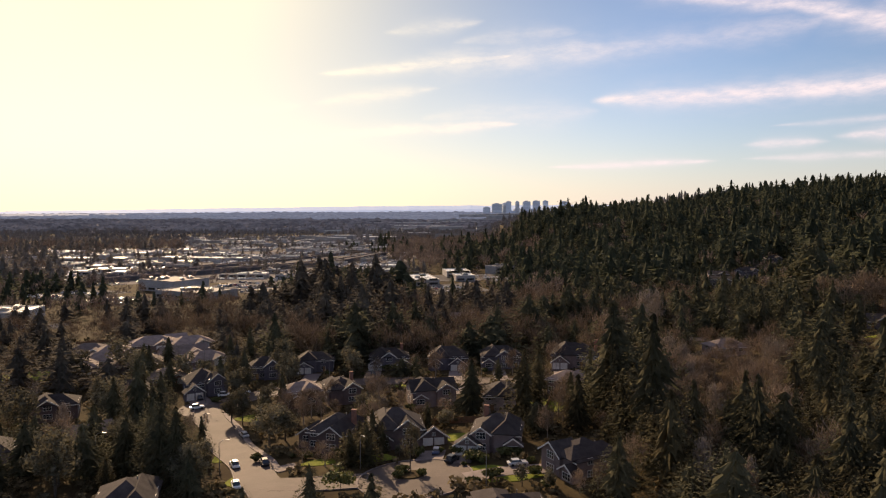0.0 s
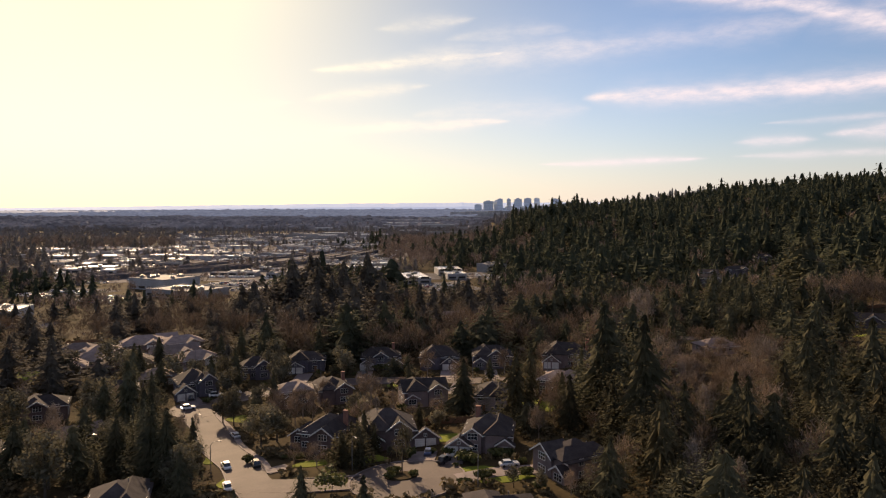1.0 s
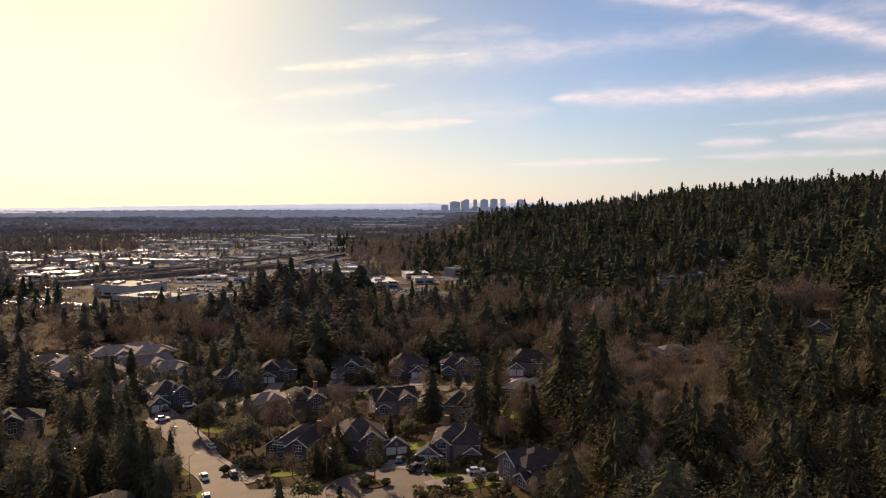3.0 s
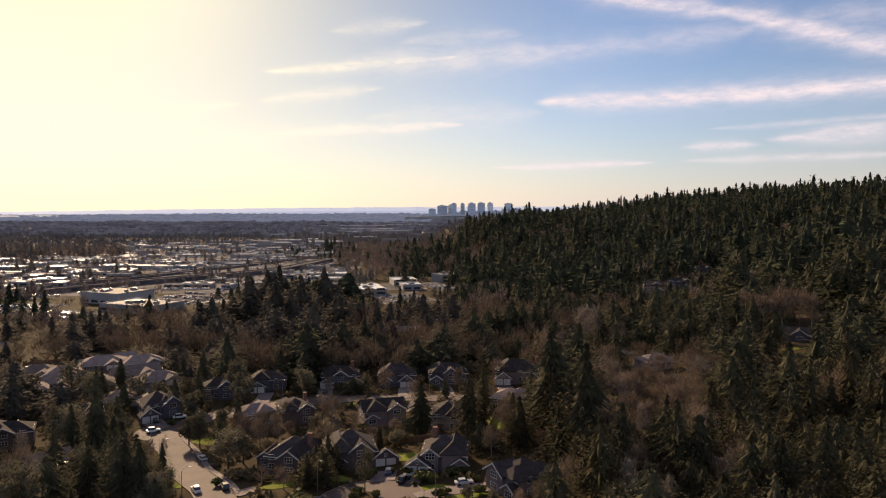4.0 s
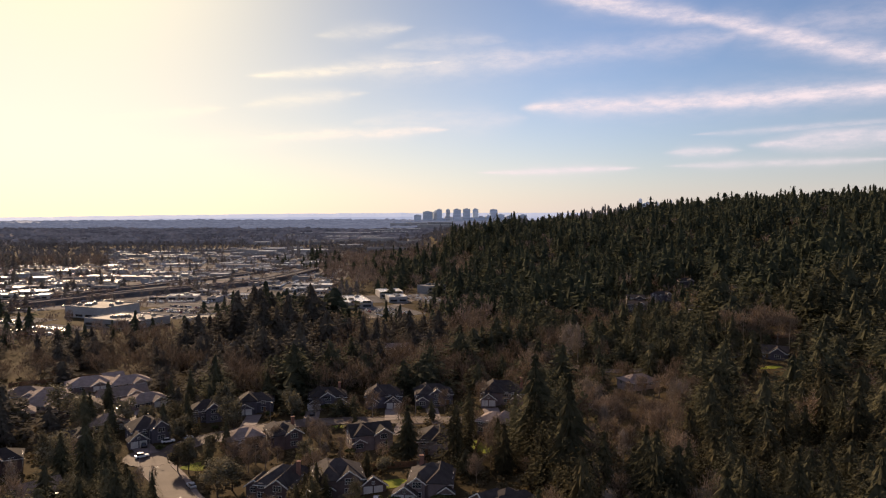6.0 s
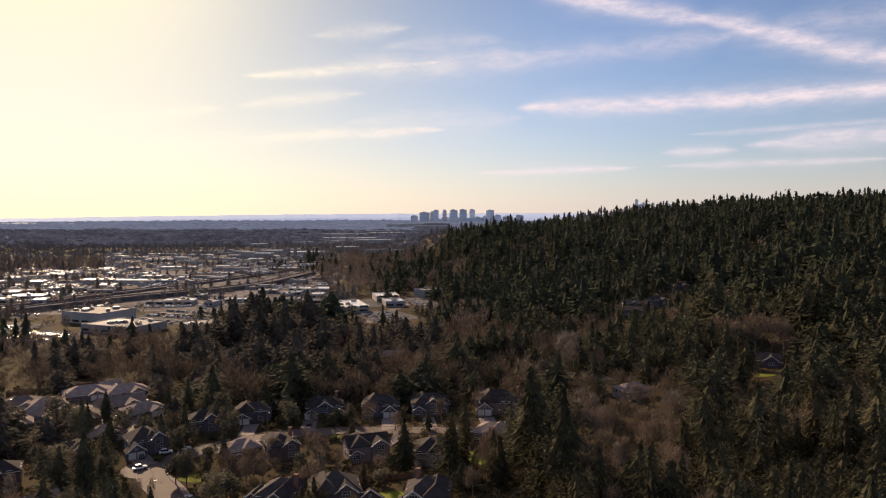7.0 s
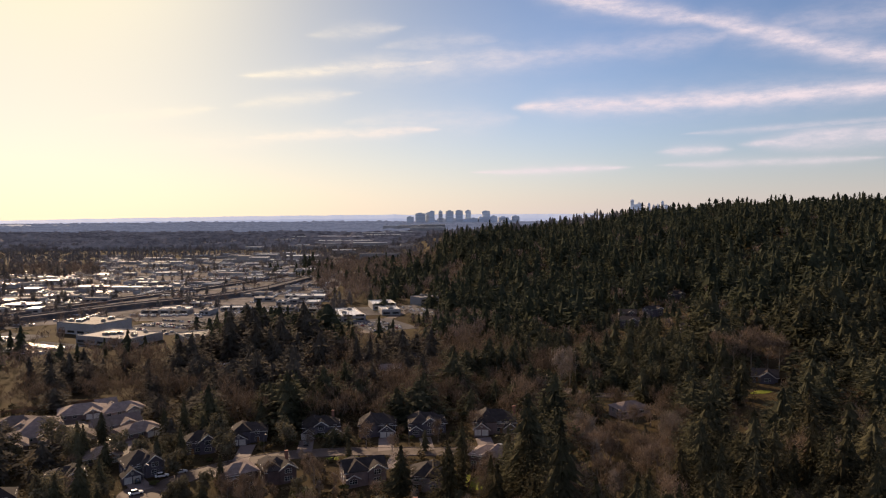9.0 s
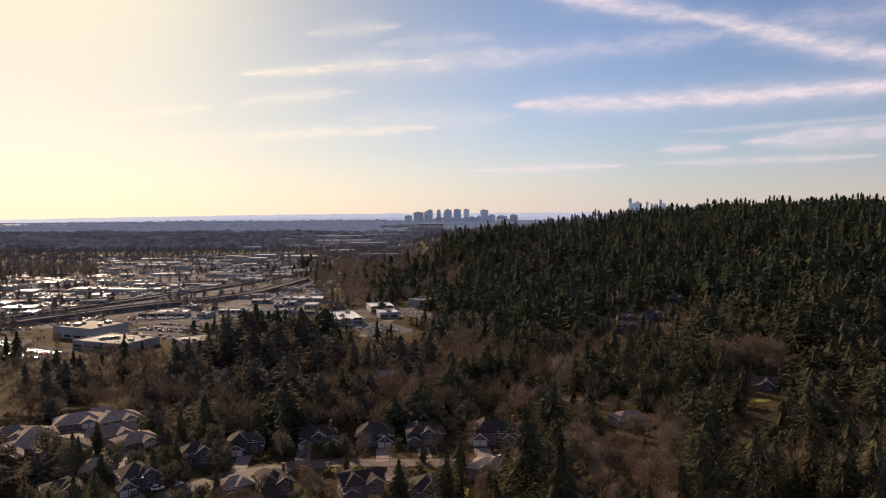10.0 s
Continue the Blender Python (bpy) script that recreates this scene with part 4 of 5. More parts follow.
def plant(kind, x, y, size=1.0, turn=0.0, wide=1.0, note=""):
    name, crown, trunk, label, category = kind
    m = pose(x, y, float(ground_at(x, y)) - 0.1, 0, 0, turn) @ Matrix.Diagonal((size * wide, size * wide, size, 1))
    ob = thing(name, m, note or label, category, "trees of the neighbourhood")
    for part_name, mesh in (("trunk", trunk), ("crown", crown)):
        child = new(part_name, mesh)
        child.parent = ob
    COUNT[name] += 1
    return ob


BUSY += [(172, 270, 9.0), (164, 256, 7.0)]             # kept treeless so the blue house stays open to the camera
# trees that stand out
for kind, x, y, size, wide in (
        (FIR[2], -62.6, 180.7, 0.62, 0.9), (FIR[0], 8.4, 201, 0.82, 1.35), (CEDAR[0], 22.3, 190.5, 1.12, 1.5), (CEDAR[0], 26.5, 194, 0.95, 1.1), (CEDAR[1], -17.5, 173.5, 0.85, 1.2),
        (CEDAR[1], -20.5, 171.5, 0.7, 1.3), (CEDAR[1], -14.9, 172.0, 0.62, 1.0), (FIR[2], -47, 287, 0.85, 1.1), (PINE[0], -61, 268, 1.15, 1.0), (PINE[0], -60, 208.5, 0.95, 0.9), (PINE[0], -105, 214, 1.05, 0.9),
        (FIR[2], -36.5, 126, 0.58, 1.1), (FIR[2], -27, 140, 0.5, 1.0), (SHRUB[1], -21.5, 145, 1.0, 1.2), (FIR[0], -60, 156, 0.85, 1.2), (FIR[1], -70, 168, 0.75, 1.1), (PINE[0], -84, 150, 1.2, 1.1),
        (PINE[1], -56, 150, 1.1, 1.0), (FIR[0], -78, 188, 0.8, 1.1), (FIR[3], -88, 205, 0.85, 1.1), (FIR[0], 31, 225, 0.75, 1.0), (FIR[1], 44, 208, 0.72, 1.0), (FIR[0], 36, 196, 0.6, 1.0),
        (FIR[2], -9, 243, 0.5, 0.8), (SHRUB[1], -20.5, 198, 1.25, 0.95), (FIR[2], -110, 262, 0.8, 1.0), (PINE[1], -96, 262, 1.0, 1.2),
        (PINE[0], -46.5, 186.5, 0.9, 1.3), (PINE[1], -43, 190, 0.95, 1.2), (PINE[0], -77, 257, 0.85, 1.1), (CEDAR[1], -22, 164.5, 0.66, 1.6), (CEDAR[1], -18, 163, 0.82, 1.5), (BARE[0], -40, 212, 0.7, 1.2),
        (BARE[2], -27.8, 163.8, 0.6, 1.3), (PINE[0], -117.7, 195.7, 1.15, 1.1), (FIR[2], -81, 178, 0.7, 1.3), (FIR[0], -67.4, 164.7, 0.76, 1.4), (FIR[2], -54, 147.5, 0.64, 1.3), (PINE[0], -92, 164, 0.9, 1.2),
        (FIR[3], 35, 180, 0.78, 1.2), (FIR[1], 47.3, 157, 1.32, 1.05), (CEDAR[0], 42.5, 165, 1.0, 1.3), (BARE[3], 94, 323, 1.4, 1.1), (BARE[3], 100, 327, 1.3, 1.1), (BARE[1], 67, 284, 1.05, 1.3), (BARE[0], 75, 290, 1.1, 1.3), (FIR[4], 58, 366, 0.85, 1.1), (FIR[0], 149, 372, 1.05, 1.2), (FIR[2], 96, 306, 0.45, 1.2),
        (FIR[2], 34, 134, 0.72, 1.3), (BARE[0], 35, 200, 0.8, 1.1), (BARE[3], -73, 200, 0.36, 1.5), (PINE[1], -64, 211, 0.9, 1.1),
        (FIR[2], -116, 272, 0.72, 1.35), (FIR[0], -110, 281, 0.62, 1.35), (PINE[0], -126, 273, 1.10, 1.35), (BARE[2], -34, 168, 0.55, 1.0), (BARE[2], -41, 205, 0.85, 1.0), (BARE[2], -47, 212, 0.8, 1.1), (BARE[0], -36, 206, 0.75, 1.0), (BARE[2], 12, 208, 0.7, 1.0), (BARE[2], 38, 212, 0.9, 0.9), (BARE[2], 31, 138, 0.55, 1.1),
        (BARE[2], 27, 136, 0.5, 1.0), (BARE[3], -70, 194, 0.55, 0.8), (BARE[3], -67, 196, 0.5, 0.8), (SHRUB[0], 7, 160, 1.0, 1.2), (SHRUB[0], 9, 158, 0.9, 1.0), (SHRUB[0], 3.5, 165, 1.0, 0.9), (SHRUB[0], -6, 166, 1.0, 0.9),
        (SHRUB[0], -26, 170, 0.9, 1.1), (SHRUB[0], 12, 149, 0.6, 1.0), (SHRUB[0], -22, 273.5, 0.9, 1.6), (SHRUB[0], -17.5, 273, 0.9, 1.4), (FIR[2], -52, 226, 0.7, 0.9), (PINE[1], -55, 219, 0.9, 0.9), (FIR[0], -72, 254, 0.7, 1.0),
        (BARE[0], 51, 152, 0.8, 1.1), (CEDAR[1], 43, 148, 1.0, 1.0), (CEDAR[1], 47, 141, 1.1, 1.1), (BARE[2], 57, 147, 0.9, 1.0), (BARE[0], 60, 168, 0.8, 1.1), (BARE[1], 52, 178, 0.7, 1.1),
        (FIR[1], 109.4, 196.1, 0.8, 1.25), (FIR[0], 106.4, 203.3, 0.68, 1.2), (FIR[2], 134.4, 193.9, 1.0, 1.3), (FIR[3], 124.1, 168.3, 1.15, 1.1), (FIR[2], 134.5, 277.5, 0.89, 1.3), (FIR[0], 122.3, 282.6, 0.64, 1.4), (FIR[2], 141.1, 167.9, 1.17, 1.2), (FIR[1], 160, 274, 0.5, 1.1), (FIR[0], -64.7, 159.5, 0.82, 1.5),
        (FIR[2], -76.3, 167.4, 0.78, 1.5), (FIR[4], -63.9, 168.9, 0.68, 1.3), (PINE[0], -99.9, 209.6, 1.15, 1.2), (PINE[1], -133.6, 259.2, 1.09, 1.2), (FIR[2], -110.6, 258.2, 0.78, 1.3), (PINE[0], -86.7, 156.2, 0.95, 1.2), (PINE[1], -55.1, 157.0, 0.91, 1.2), (FIR[4], -99.0, 164.5, 0.74, 1.3), (FIR[0], -91.4, 226.5, 0.59, 1.3),
        (PINE[0], -54.4, 251.8, 0.92, 1.1), (PINE[1], -69.5, 237.2, 1.0, 1.1), (FIR[2], -35.2, 269.0, 0.72, 1.2), (BARE[0], -42.2, 214.7, 0.64, 1.1), (BARE[2], -50.6, 220.8, 0.73, 1.2), (BARE[0], -35.2, 225.8, 0.64, 1.1), (FIR[4], -54.7, 211.6, 0.44, 1.2), (BARE[2], -25.0, 262.9, 0.73, 1.1),
        (BARE[1], -2.5, 256.1, 0.71, 1.0), (BARE[0], 25.6, 255.1, 0.71, 1.0), (BARE[2], 33.0, 226.5, 0.82, 1.1), (BARE[2], 32.6, 195.8, 0.91, 1.0), (FIR[2], 19.6, 245.7, 0.5, 1.0), (BARE[2], -10.8, 230.9, 0.64, 1.1), (FIR[2], -79.0, 248.6, 0.72, 1.2), (PINE[1], -88.6, 256.3, 0.91, 1.1),
        (PINE[0], -57.6, 258.6, 0.92, 1.15), (PINE[1], -34.3, 262.8, 1.09, 1.1), (FIR[1], -78.8, 286.8, 0.68, 1.0), (FIR[0], -85.1, 280.6, 0.68, 1.0), (PINE[0], -78.2, 244.8, 0.69, 1.1), (BARE[2], -23.2, 233.7, 0.73, 1.1), (BARE[0], 58.6, 249.2, 0.86, 1.0), (BARE[2], 49.9, 229.0, 0.82, 1.0),
        (BARE[0], 41.3, 258.8, 0.79, 1.1), (BARE[2], 7.3, 249.2, 0.73, 1.1), (BARE[2], -10.3, 267.8, 0.73, 1.0), (FIR[4], -98.4, 252.3, 0.56, 1.3), (PINE[0], -114.2, 262.4, 0.92, 1.3),
        (FIR[4], 161.6, 272.9, 1.10, 0.82), (FIR[0], 154.2, 225.0, 1.14, 1.0), (FIR[1], 168.6, 303.8, 0.88, 1.2), (FIR[4], 107.4, 198.3, 1.26, 1.35), (FIR[4], 120.1, 283.0, 0.90, 1.3), (FIR[4], 127.6, 279.7, 1.12, 1.1), (FIR[2], 138.5, 283.7, 1.08, 1.2), (FIR[4], 137.0, 269.5, 0.79, 1.3),
        (FIR[2], 139.0, 349.0, 1.31, 1.05), (CEDAR[0], 136.2, 188.5, 1.4, 1.15), (BARE[0], 177.5, 327.4, 1.5, 1.1), (BARE[1], 184.4, 322.4, 1.2, 1.2), (BARE[0], 192.4, 319.9, 1.6, 1.2), (BARE[1], 198.6, 315.3, 1.25, 1.3), (BARE[0], 200.1, 307.7, 1.3, 1.1),
        (FIR[4], 84.9, 148.6, 0.96, 1.09), (BARE[0], 77.7, 159.9, 1.0, 1.3), (BARE[0], 102, 247, 0.75, 1.2), (BARE[2], 109, 247, 0.9, 1.3), (BARE[0], 115, 250, 0.7, 1.2), (FIR[2], 99, 228, 0.42, 1.2), (BARE[1], 88, 226, 0.7, 1.4), (BARE[0], 76, 212, 0.9, 1.3), (BARE[1], 94, 205, 0.75, 1.3), (BARE[0], 84, 190, 0.95, 1.2), (FIR[2], 79, 176, 0.6, 1.3), (BARE[0], 68, 186, 0.9, 1.2), (FIR[4], 66, 160, 0.62, 1.2)):
    plant(kind, x, y, size, (x * 37 + y * 11) % 360, wide)
    BUSY.append((x, y, 3.2 * size * wide if kind not in SHRUB else 1.5))
YOUNG = tree_kind("young_tree", bare_crown(12.5, 2.6, 800, 77, 0.06, 0.3, 0.9, 0.08), PINE_NEEDLES, trunk_geo(12.5, 0.16, 8, 5, 0.95, 0.35, 0.8, 2.4), "slender sparse tree in the planted island", "tree")
COUNT["young_tree"] = 0
plant(YOUNG, -7.2, 154, 1.0)


# ---- the valley: flat-roofed buildings, lots and the highway ----
def flat_building(x, y, turn, w, d, h, label, roof, units=3, bands=1, category="commercial building", keep_clear=True):
    m = pose(x, y, float(ground_at(x, y)), 0, 0, turn)
    ob = thing("commercial_building", m, label, category, "flat-roofed buildings of the valley")
    part("wall", Geo().box(-w / 2, w / 2, -d / 2, d / 2, -2, h), PLASTER, ob)
    part("roof", Geo().box(-w / 2 + 0.4, w / 2 - 0.4, -d / 2 + 0.4, d / 2 - 0.4, h - 0.3, h + 0.12), roof, ob, "flat roof deck")
    edge = Geo().box(-w / 2, w / 2, -d / 2, -d / 2 + 0.4, h, h + 0.8).box(-w / 2, w / 2, d / 2 - 0.4, d / 2, h, h + 0.8)
    edge.box(-w / 2, -w / 2 + 0.4, -d / 2 + 0.4, d / 2 - 0.4, h, h + 0.8).box(w / 2 - 0.4, w / 2, -d / 2 + 0.4, d / 2 - 0.4, h, h + 0.8)
    part("parapet", edge, TRIM if roof is not ROOF_GREY else PLASTER, ob)
    rng = random.Random(int(x * 13 + y))
    for k in range(units):
        ux, uy = rng.uniform(-0.38, 0.38) * w, rng.uniform(-0.36, 0.36) * d
        s = rng.uniform(1.4, 2.6)
        part("roof_unit", Geo().box(ux - s, ux + s, uy - s * 0.7, uy + s * 0.7, h, h + 1.9).box(ux - s * 0.5, ux + s * 0.5, uy - s * 0.4, uy + s * 0.4, h + 1.9, h + 2.3), METAL, ob, "metal rooftop air unit")
    for k in range(bands):
        z = 1.0 + k * 3.6
        n = max(2, int(w / 9))
        for i in range(n):
            a = -w / 2 + w * (i + 0.14) / n
            part("window", Geo().box(a, a + w / n * 0.72, -d / 2 - 0.08, -d / 2 + 0.05, z, z + 1.9), GLASS, ob)
    for k in (-0.35, 0, 0.35) if keep_clear else ():
        BUSY.append((x + w * k * math.cos(radians(turn)), y + w * k * math.sin(radians(turn)), max(w * 0.25, d * 0.62)))
    return ob


def lot(x, y, turn, w, d, label="sunlit car park asphalt", mat=None):
    c, s = math.cos(radians(turn)), math.sin(radians(turn))
    corner = [(x + c * a - s * b, y + s * a + c * b) for a, b in ((-w / 2, -d / 2), (0, -d / 2), (w / 2, -d / 2), (w / 2, 0), (w / 2, d / 2), (0, d / 2), (-w / 2, d / 2), (-w / 2, 0))]
    tagged(part("car_park", plot(Geo(), corner, 0.15), mat or LOT), label, "car park", kind="structure")
    n = max(1, int(max(w, d) / 25))
    for i in range(n + 1):
        a, b = ((i / n - 0.5) * w, 0) if w > d else (0, (i / n - 0.5) * d)
        BUSY.append((x + c * a - s * b, y + s * a + c * b, min(w, d) * 0.5))


CARS = []


def car_meshes(k):
    """The parts of a parked car, 4.6 m long: a rounded body, a glazed cabin, wheels."""
    body = Geo()
    rows = [(-2.3, 0.55, 0.78), (-2.2, 0.35, 0.9), (-1.2, 0.32, 1.0), (1.0, 0.32, 0.98), (2.1, 0.35, 0.86), (2.3, 0.5, 0.7)]
    for i, (x, lo, hi) in enumerate(rows):
        for y, z in ((-0.86, lo), (-0.9, (lo + hi) / 2), (-0.8, hi), (0.8, hi), (0.9, (lo + hi) / 2), (0.86, lo)):
            body.v.append((x, y * (0.88 if i in (0, 5) else 1), z))
    for i in range(5):
        body.f += [(6 * i + j, 6 * i + (j + 1) % 6, 6 * i + 6 + (j + 1) % 6, 6 * i + 6 + j) for j in range(6)]
    body.f += [tuple(range(5, -1, -1)), tuple(range(30, 36))]
    roof_z = 1.46 if k % 2 else 1.72
    cabin = Geo()
    low = [(-1.75, -0.78, 0.95), (0.95, -0.78, 0.95), (0.95, 0.78, 0.95), (-1.75, 0.78, 0.95)]
    high = [(-1.35, -0.62, roof_z - 0.05), (0.25, -0.62, roof_z - 0.05), (0.25, 0.62, roof_z - 0.05), (-1.35, 0.62, roof_z - 0.05)]
    cabin.v += low + high
    cabin.f += [(0, 1, 5, 4), (1, 2, 6, 5), (2, 3, 7, 6), (3, 0, 4, 7), (4, 5, 6, 7)]
    top = Geo().slab([(-1.38, -0.64, roof_z), (0.28, -0.64, roof_z), (0.28, 0.64, roof_z), (-1.38, 0.64, roof_z)], 0.07)
    wheel = Geo().tube((0, -0.11, 0), (0, 0.11, 0), 0.33, 0.33, 10)
    wheel.f.append(tuple(range(9, -1, -1)))
    return body.mesh("body", PAINTS[k]), cabin.mesh("cabin", GLASS), top.mesh("car_roof", PAINTS[k]), wheel.mesh("wheel", RUBBER)


for k in range(5):
    CARS.append(car_meshes(k))
PAINT_WORD = ("white", "silver", "black", "dark blue", "dark red")


def car(x, y, turn, k, near=True, where="parked at the kerb", lift=0.16):
    body, cabin, top, wheel = CARS[k]
    ob = thing("car", pose(x, y, float(ground_at(x, y)) + lift, 0, 0, turn), f"{PAINT_WORD[k]} car {where}", "car", "parked cars")
    pieces = [("body", body, (0, 0, 0)), ("cabin", cabin, (0, 0, 0)), ("car_roof", top, (0, 0, 0))]
    if near:
        pieces += [("wheel", wheel, (sx, sy, 0.33)) for sx in (-1.4, 1.4) for sy in (-0.82, 0.82)]
    for name, mesh, place in pieces:
        child = new(name, mesh)
        child.parent, child.location = ob, place


for x, y, turn, k in ((-50.6, 168.6, 118, 0), (-45.6, 152.5, 112, 0), (-56.2, 196.5, 122, 1), (-43.4, 168.6, 115, 2), (-75.2, 240.5, 20, 0), (-69.5, 243.5, 28, 1), (-79.5, 225.5, 30, 0),
                      (4.4, 166.2, 70, 0), (16.7, 154.4, 10, 1), (2.2, 160.5, 60, 2), (-1.5, 168.5, 85, 3), (-82.5, 236.5, 118, 2), (55, 236.5, 4, 0), (64, 242, 14, 2), (-26.5, 266, 90, 2), (21, 258, 88, 2), (48, 239.5, 4, 0), (-106, 284, 40, 2)):
    car(x, y, turn, k)

flat_building(-228, 598, -28, 42, 38, 8.5, "large warehouse with a pale blank wall and a tan flat roof", ROOF_GREY, 7, 1)
flat_building(-190, 544, -28, 50, 36, 5.5, "long lower warehouse wing with a grey flat roof", ROOF_GREY, 6, 1)
flat_building(-128, 528, 30, 26, 30, 7, "small flat-roofed building with a bluish end wall", ROOF_GREY, 2, 1)
flat_building(-24, 648, 12, 32, 54, 5, "bright white flat-roofed office", ROOF_BRIGHT, 4, 2)
flat_building(14, 716, 8, 24, 32, 5.5, "white flat-roofed office beside the road", ROOF_BRIGHT, 2, 2)
flat_building(20, 672, 8, 18, 24, 5, "white flat-roofed annexe beside the road", ROOF_BRIGHT, 2, 1)
flat_building(60, 735, 30, 24, 20, 8, "pale office at the foot of the hill", ROOF_GREY, 2, 2)
flat_building(-262, 420, 10, 34, 30, 6, "low building with a pale roof behind bare trees", ROOF_WHITE, 4, 1)
flat_building(-92, 424, 8, 20, 11, 4, "low pale building among bare trees", ROOF_WHITE, 1, 1)
flat_building(-75, 440, 20, 16, 10, 4, "low pale-roofed building half hidden by bare trees", ROOF_WHITE, 1, 1)
lot(-236, 394, 4, 44, 22)
lot(-238, 522, -28, 46, 40)
lot(-170, 618, -28, 66, 80)
lot(-110, 700, 20, 60, 70)
lot(10, 600, 20, 44, 70)
lot(50, 690, 20, 30, 80)
lot(-4, 690, 12, 26, 60)
lot(-290, 560, -28, 50, 60)
DISTRICT = [(-760, 660), (-430, 640), (-330, 600), (-255, 655), (-90, 640), (-60, 760), (-40, 900), (-30, 1100), (-20, 1400), (-120, 1720), (-420, 1760), (-600, 1650), (-480, 1250), (-790, 1130)]
tagged(part("district_paving", plot(Geo(), DISTRICT, 0.06), DISTRICT_GROUND), "broad worn paving of the valley's business district", "paving", kind="structure")
CAR_SPOTS = []


def spots(x, y, turn, cols, rows, step=2.9, lane=14.0, keep=0.62, seed=1):
    rng = random.Random(seed)
    c, s = math.cos(radians(turn)), math.sin(radians(turn))
    for r in range(rows):
        for i in range(cols):
            if rng.random() < keep:
                a, b = (i - cols / 2) * step, (r - rows / 2) * lane + (r % 2) * -5
                CAR_SPOTS.append((x + c * a - s * b, y + s * a + c * b, turn + 90, rng.choice((0, 0, 1, 1, 1, 2, 2, 3, 4))))


spots(-238, 522, -28, 15, 4, 2.9, 9.5, 0.85, 2)
spots(-236, 394, 4, 14, 2, 2.9, 10.0, 0.8, 12)
spots(-170, 616, -28, 20, 5, seed=3)
spots(-110, 700, 20, 18, 5, seed=6)
spots(-290, 560, -28, 15, 4, seed=7)
spots(8, 600, 20, 10, 4, seed=4)
spots(50, 690, 20, 6, 5, keep=0.4, seed=5)
rng = random.Random(5)
rows_y, made = 690, 0
while rows_y < 1700:
    far = (rows_y - 690) / 1000
    left, right = (-0.66 if rows_y < 1130 else -0.36) * rows_y - 20, min(-60, -0.17 * rows_y + 110)
    bx = left + rng.uniform(0, 40)
    while bx < right:
        bw, bd = rng.choice((10, 14, 18, 24, 32, 44)) * rng.uniform(0.8, 1.2) * (1 + 0.5 * far), rng.uniform(11, 24)
        by = rows_y + rng.uniform(-12, 12)
        hx = -253 + (by - 756) * 0.56
        if abs(bx + bw / 2 - hx) > bw / 2 + 42 and rng.random() < 0.7:
            tone = ROOF_WHITE if rng.random() < 0.55 else ROOF_GREY
            if made < 430:
                flat_building(bx + bw / 2, by, rng.uniform(-14, 6), bw, bd, rng.uniform(2.9, 5.0), "flat-roofed commercial building with a %s roof" % ("pale" if tone is ROOF_WHITE else "grey"), tone,
                              rng.randint(0, 2), 1 if rows_y < 850 else 0, keep_clear=False)
                BUSY.append((bx + bw / 2, by, bd * 0.6))
                made += 1
            if rng.random() < 0.6:
                lot(bx + bw / 2, by - bd / 2 - 9, -3, bw + 10, 14)
                if rows_y < 1300:
                    spots(bx + bw / 2, by - bd / 2 - 9, -3, int(bw / 2.9), 1, keep=0.5, seed=int(bx))
        bx += bw + rng.uniform(10, 40)
    rows_y += 26 + 18 * far
for k in range(150):
    px, py = rng.uniform(-640, -60), rng.uniform(640, 1350)
    if px > -0.62 * py - 10:
        spots(px, py, rng.choice((-4, -4, 86)), rng.randint(8, 26), 1, keep=0.75, seed=k)
CAR_SPOTS.sort(key=lambda s: s[1])
for x, y, turn, k in CAR_SPOTS[:250]:
    car(x, y, turn, k, False, "in a valley car park")
rest = Geo()
for x, y, turn, k in CAR_SPOTS[250:]:
    z, c, s = float(ground_at(x, y)) + 0.16, math.cos(radians(turn)), math.sin(radians(turn))
    for mesh in CARS[k][:3]:
        base = len(rest.v)
        rest.v += [(x + c * p.co.x - s * p.co.y, y + s * p.co.x + c * p.co.y, z + p.co.z) for p in mesh.vertices]
        rest.f += [tuple(base + i for i in p.vertices) for p in mesh.polygons]
tagged(part("far_parked_cars", rest, PAINTS[1]), "rows of far parked cars glinting in the valley", "cars", kind="stuff")
for x, y, w, d in ((-86, 2390, 150, 40), (60, 2500, 120, 40), (124, 2820, 180, 50), (-60, 2080, 160, 40), (10, 1900, 90, 34), (260, 3000, 150, 60), (200, 3300, 100, 60), (120, 3200, 90, 50), (320, 3400, 120, 60), (30, 2700, 90, 40)):
    flat_building(x, y, -4, w, d, 14 if y < 2900 else 26, "far pale commercial building across the valley", ROOF_WHITE, 0, 1)


rng = random.Random(8)
for k in range(34):
    y = rng.uniform(1420, 2750)
    x = rng.uniform(-0.20 * y, 0.062 * y)
    flat_building(x, y, rng.uniform(-8, 8), rng.uniform(30, 90), rng.uniform(20, 36), rng.uniform(6, 11), "far flat-roofed building with a pale roof", rng.choice((ROOF_WHITE, ROOF_WHITE, ROOF_GREY)), 0, 0, keep_clear=False)
    BUSY.append((x, y - 14, 42))


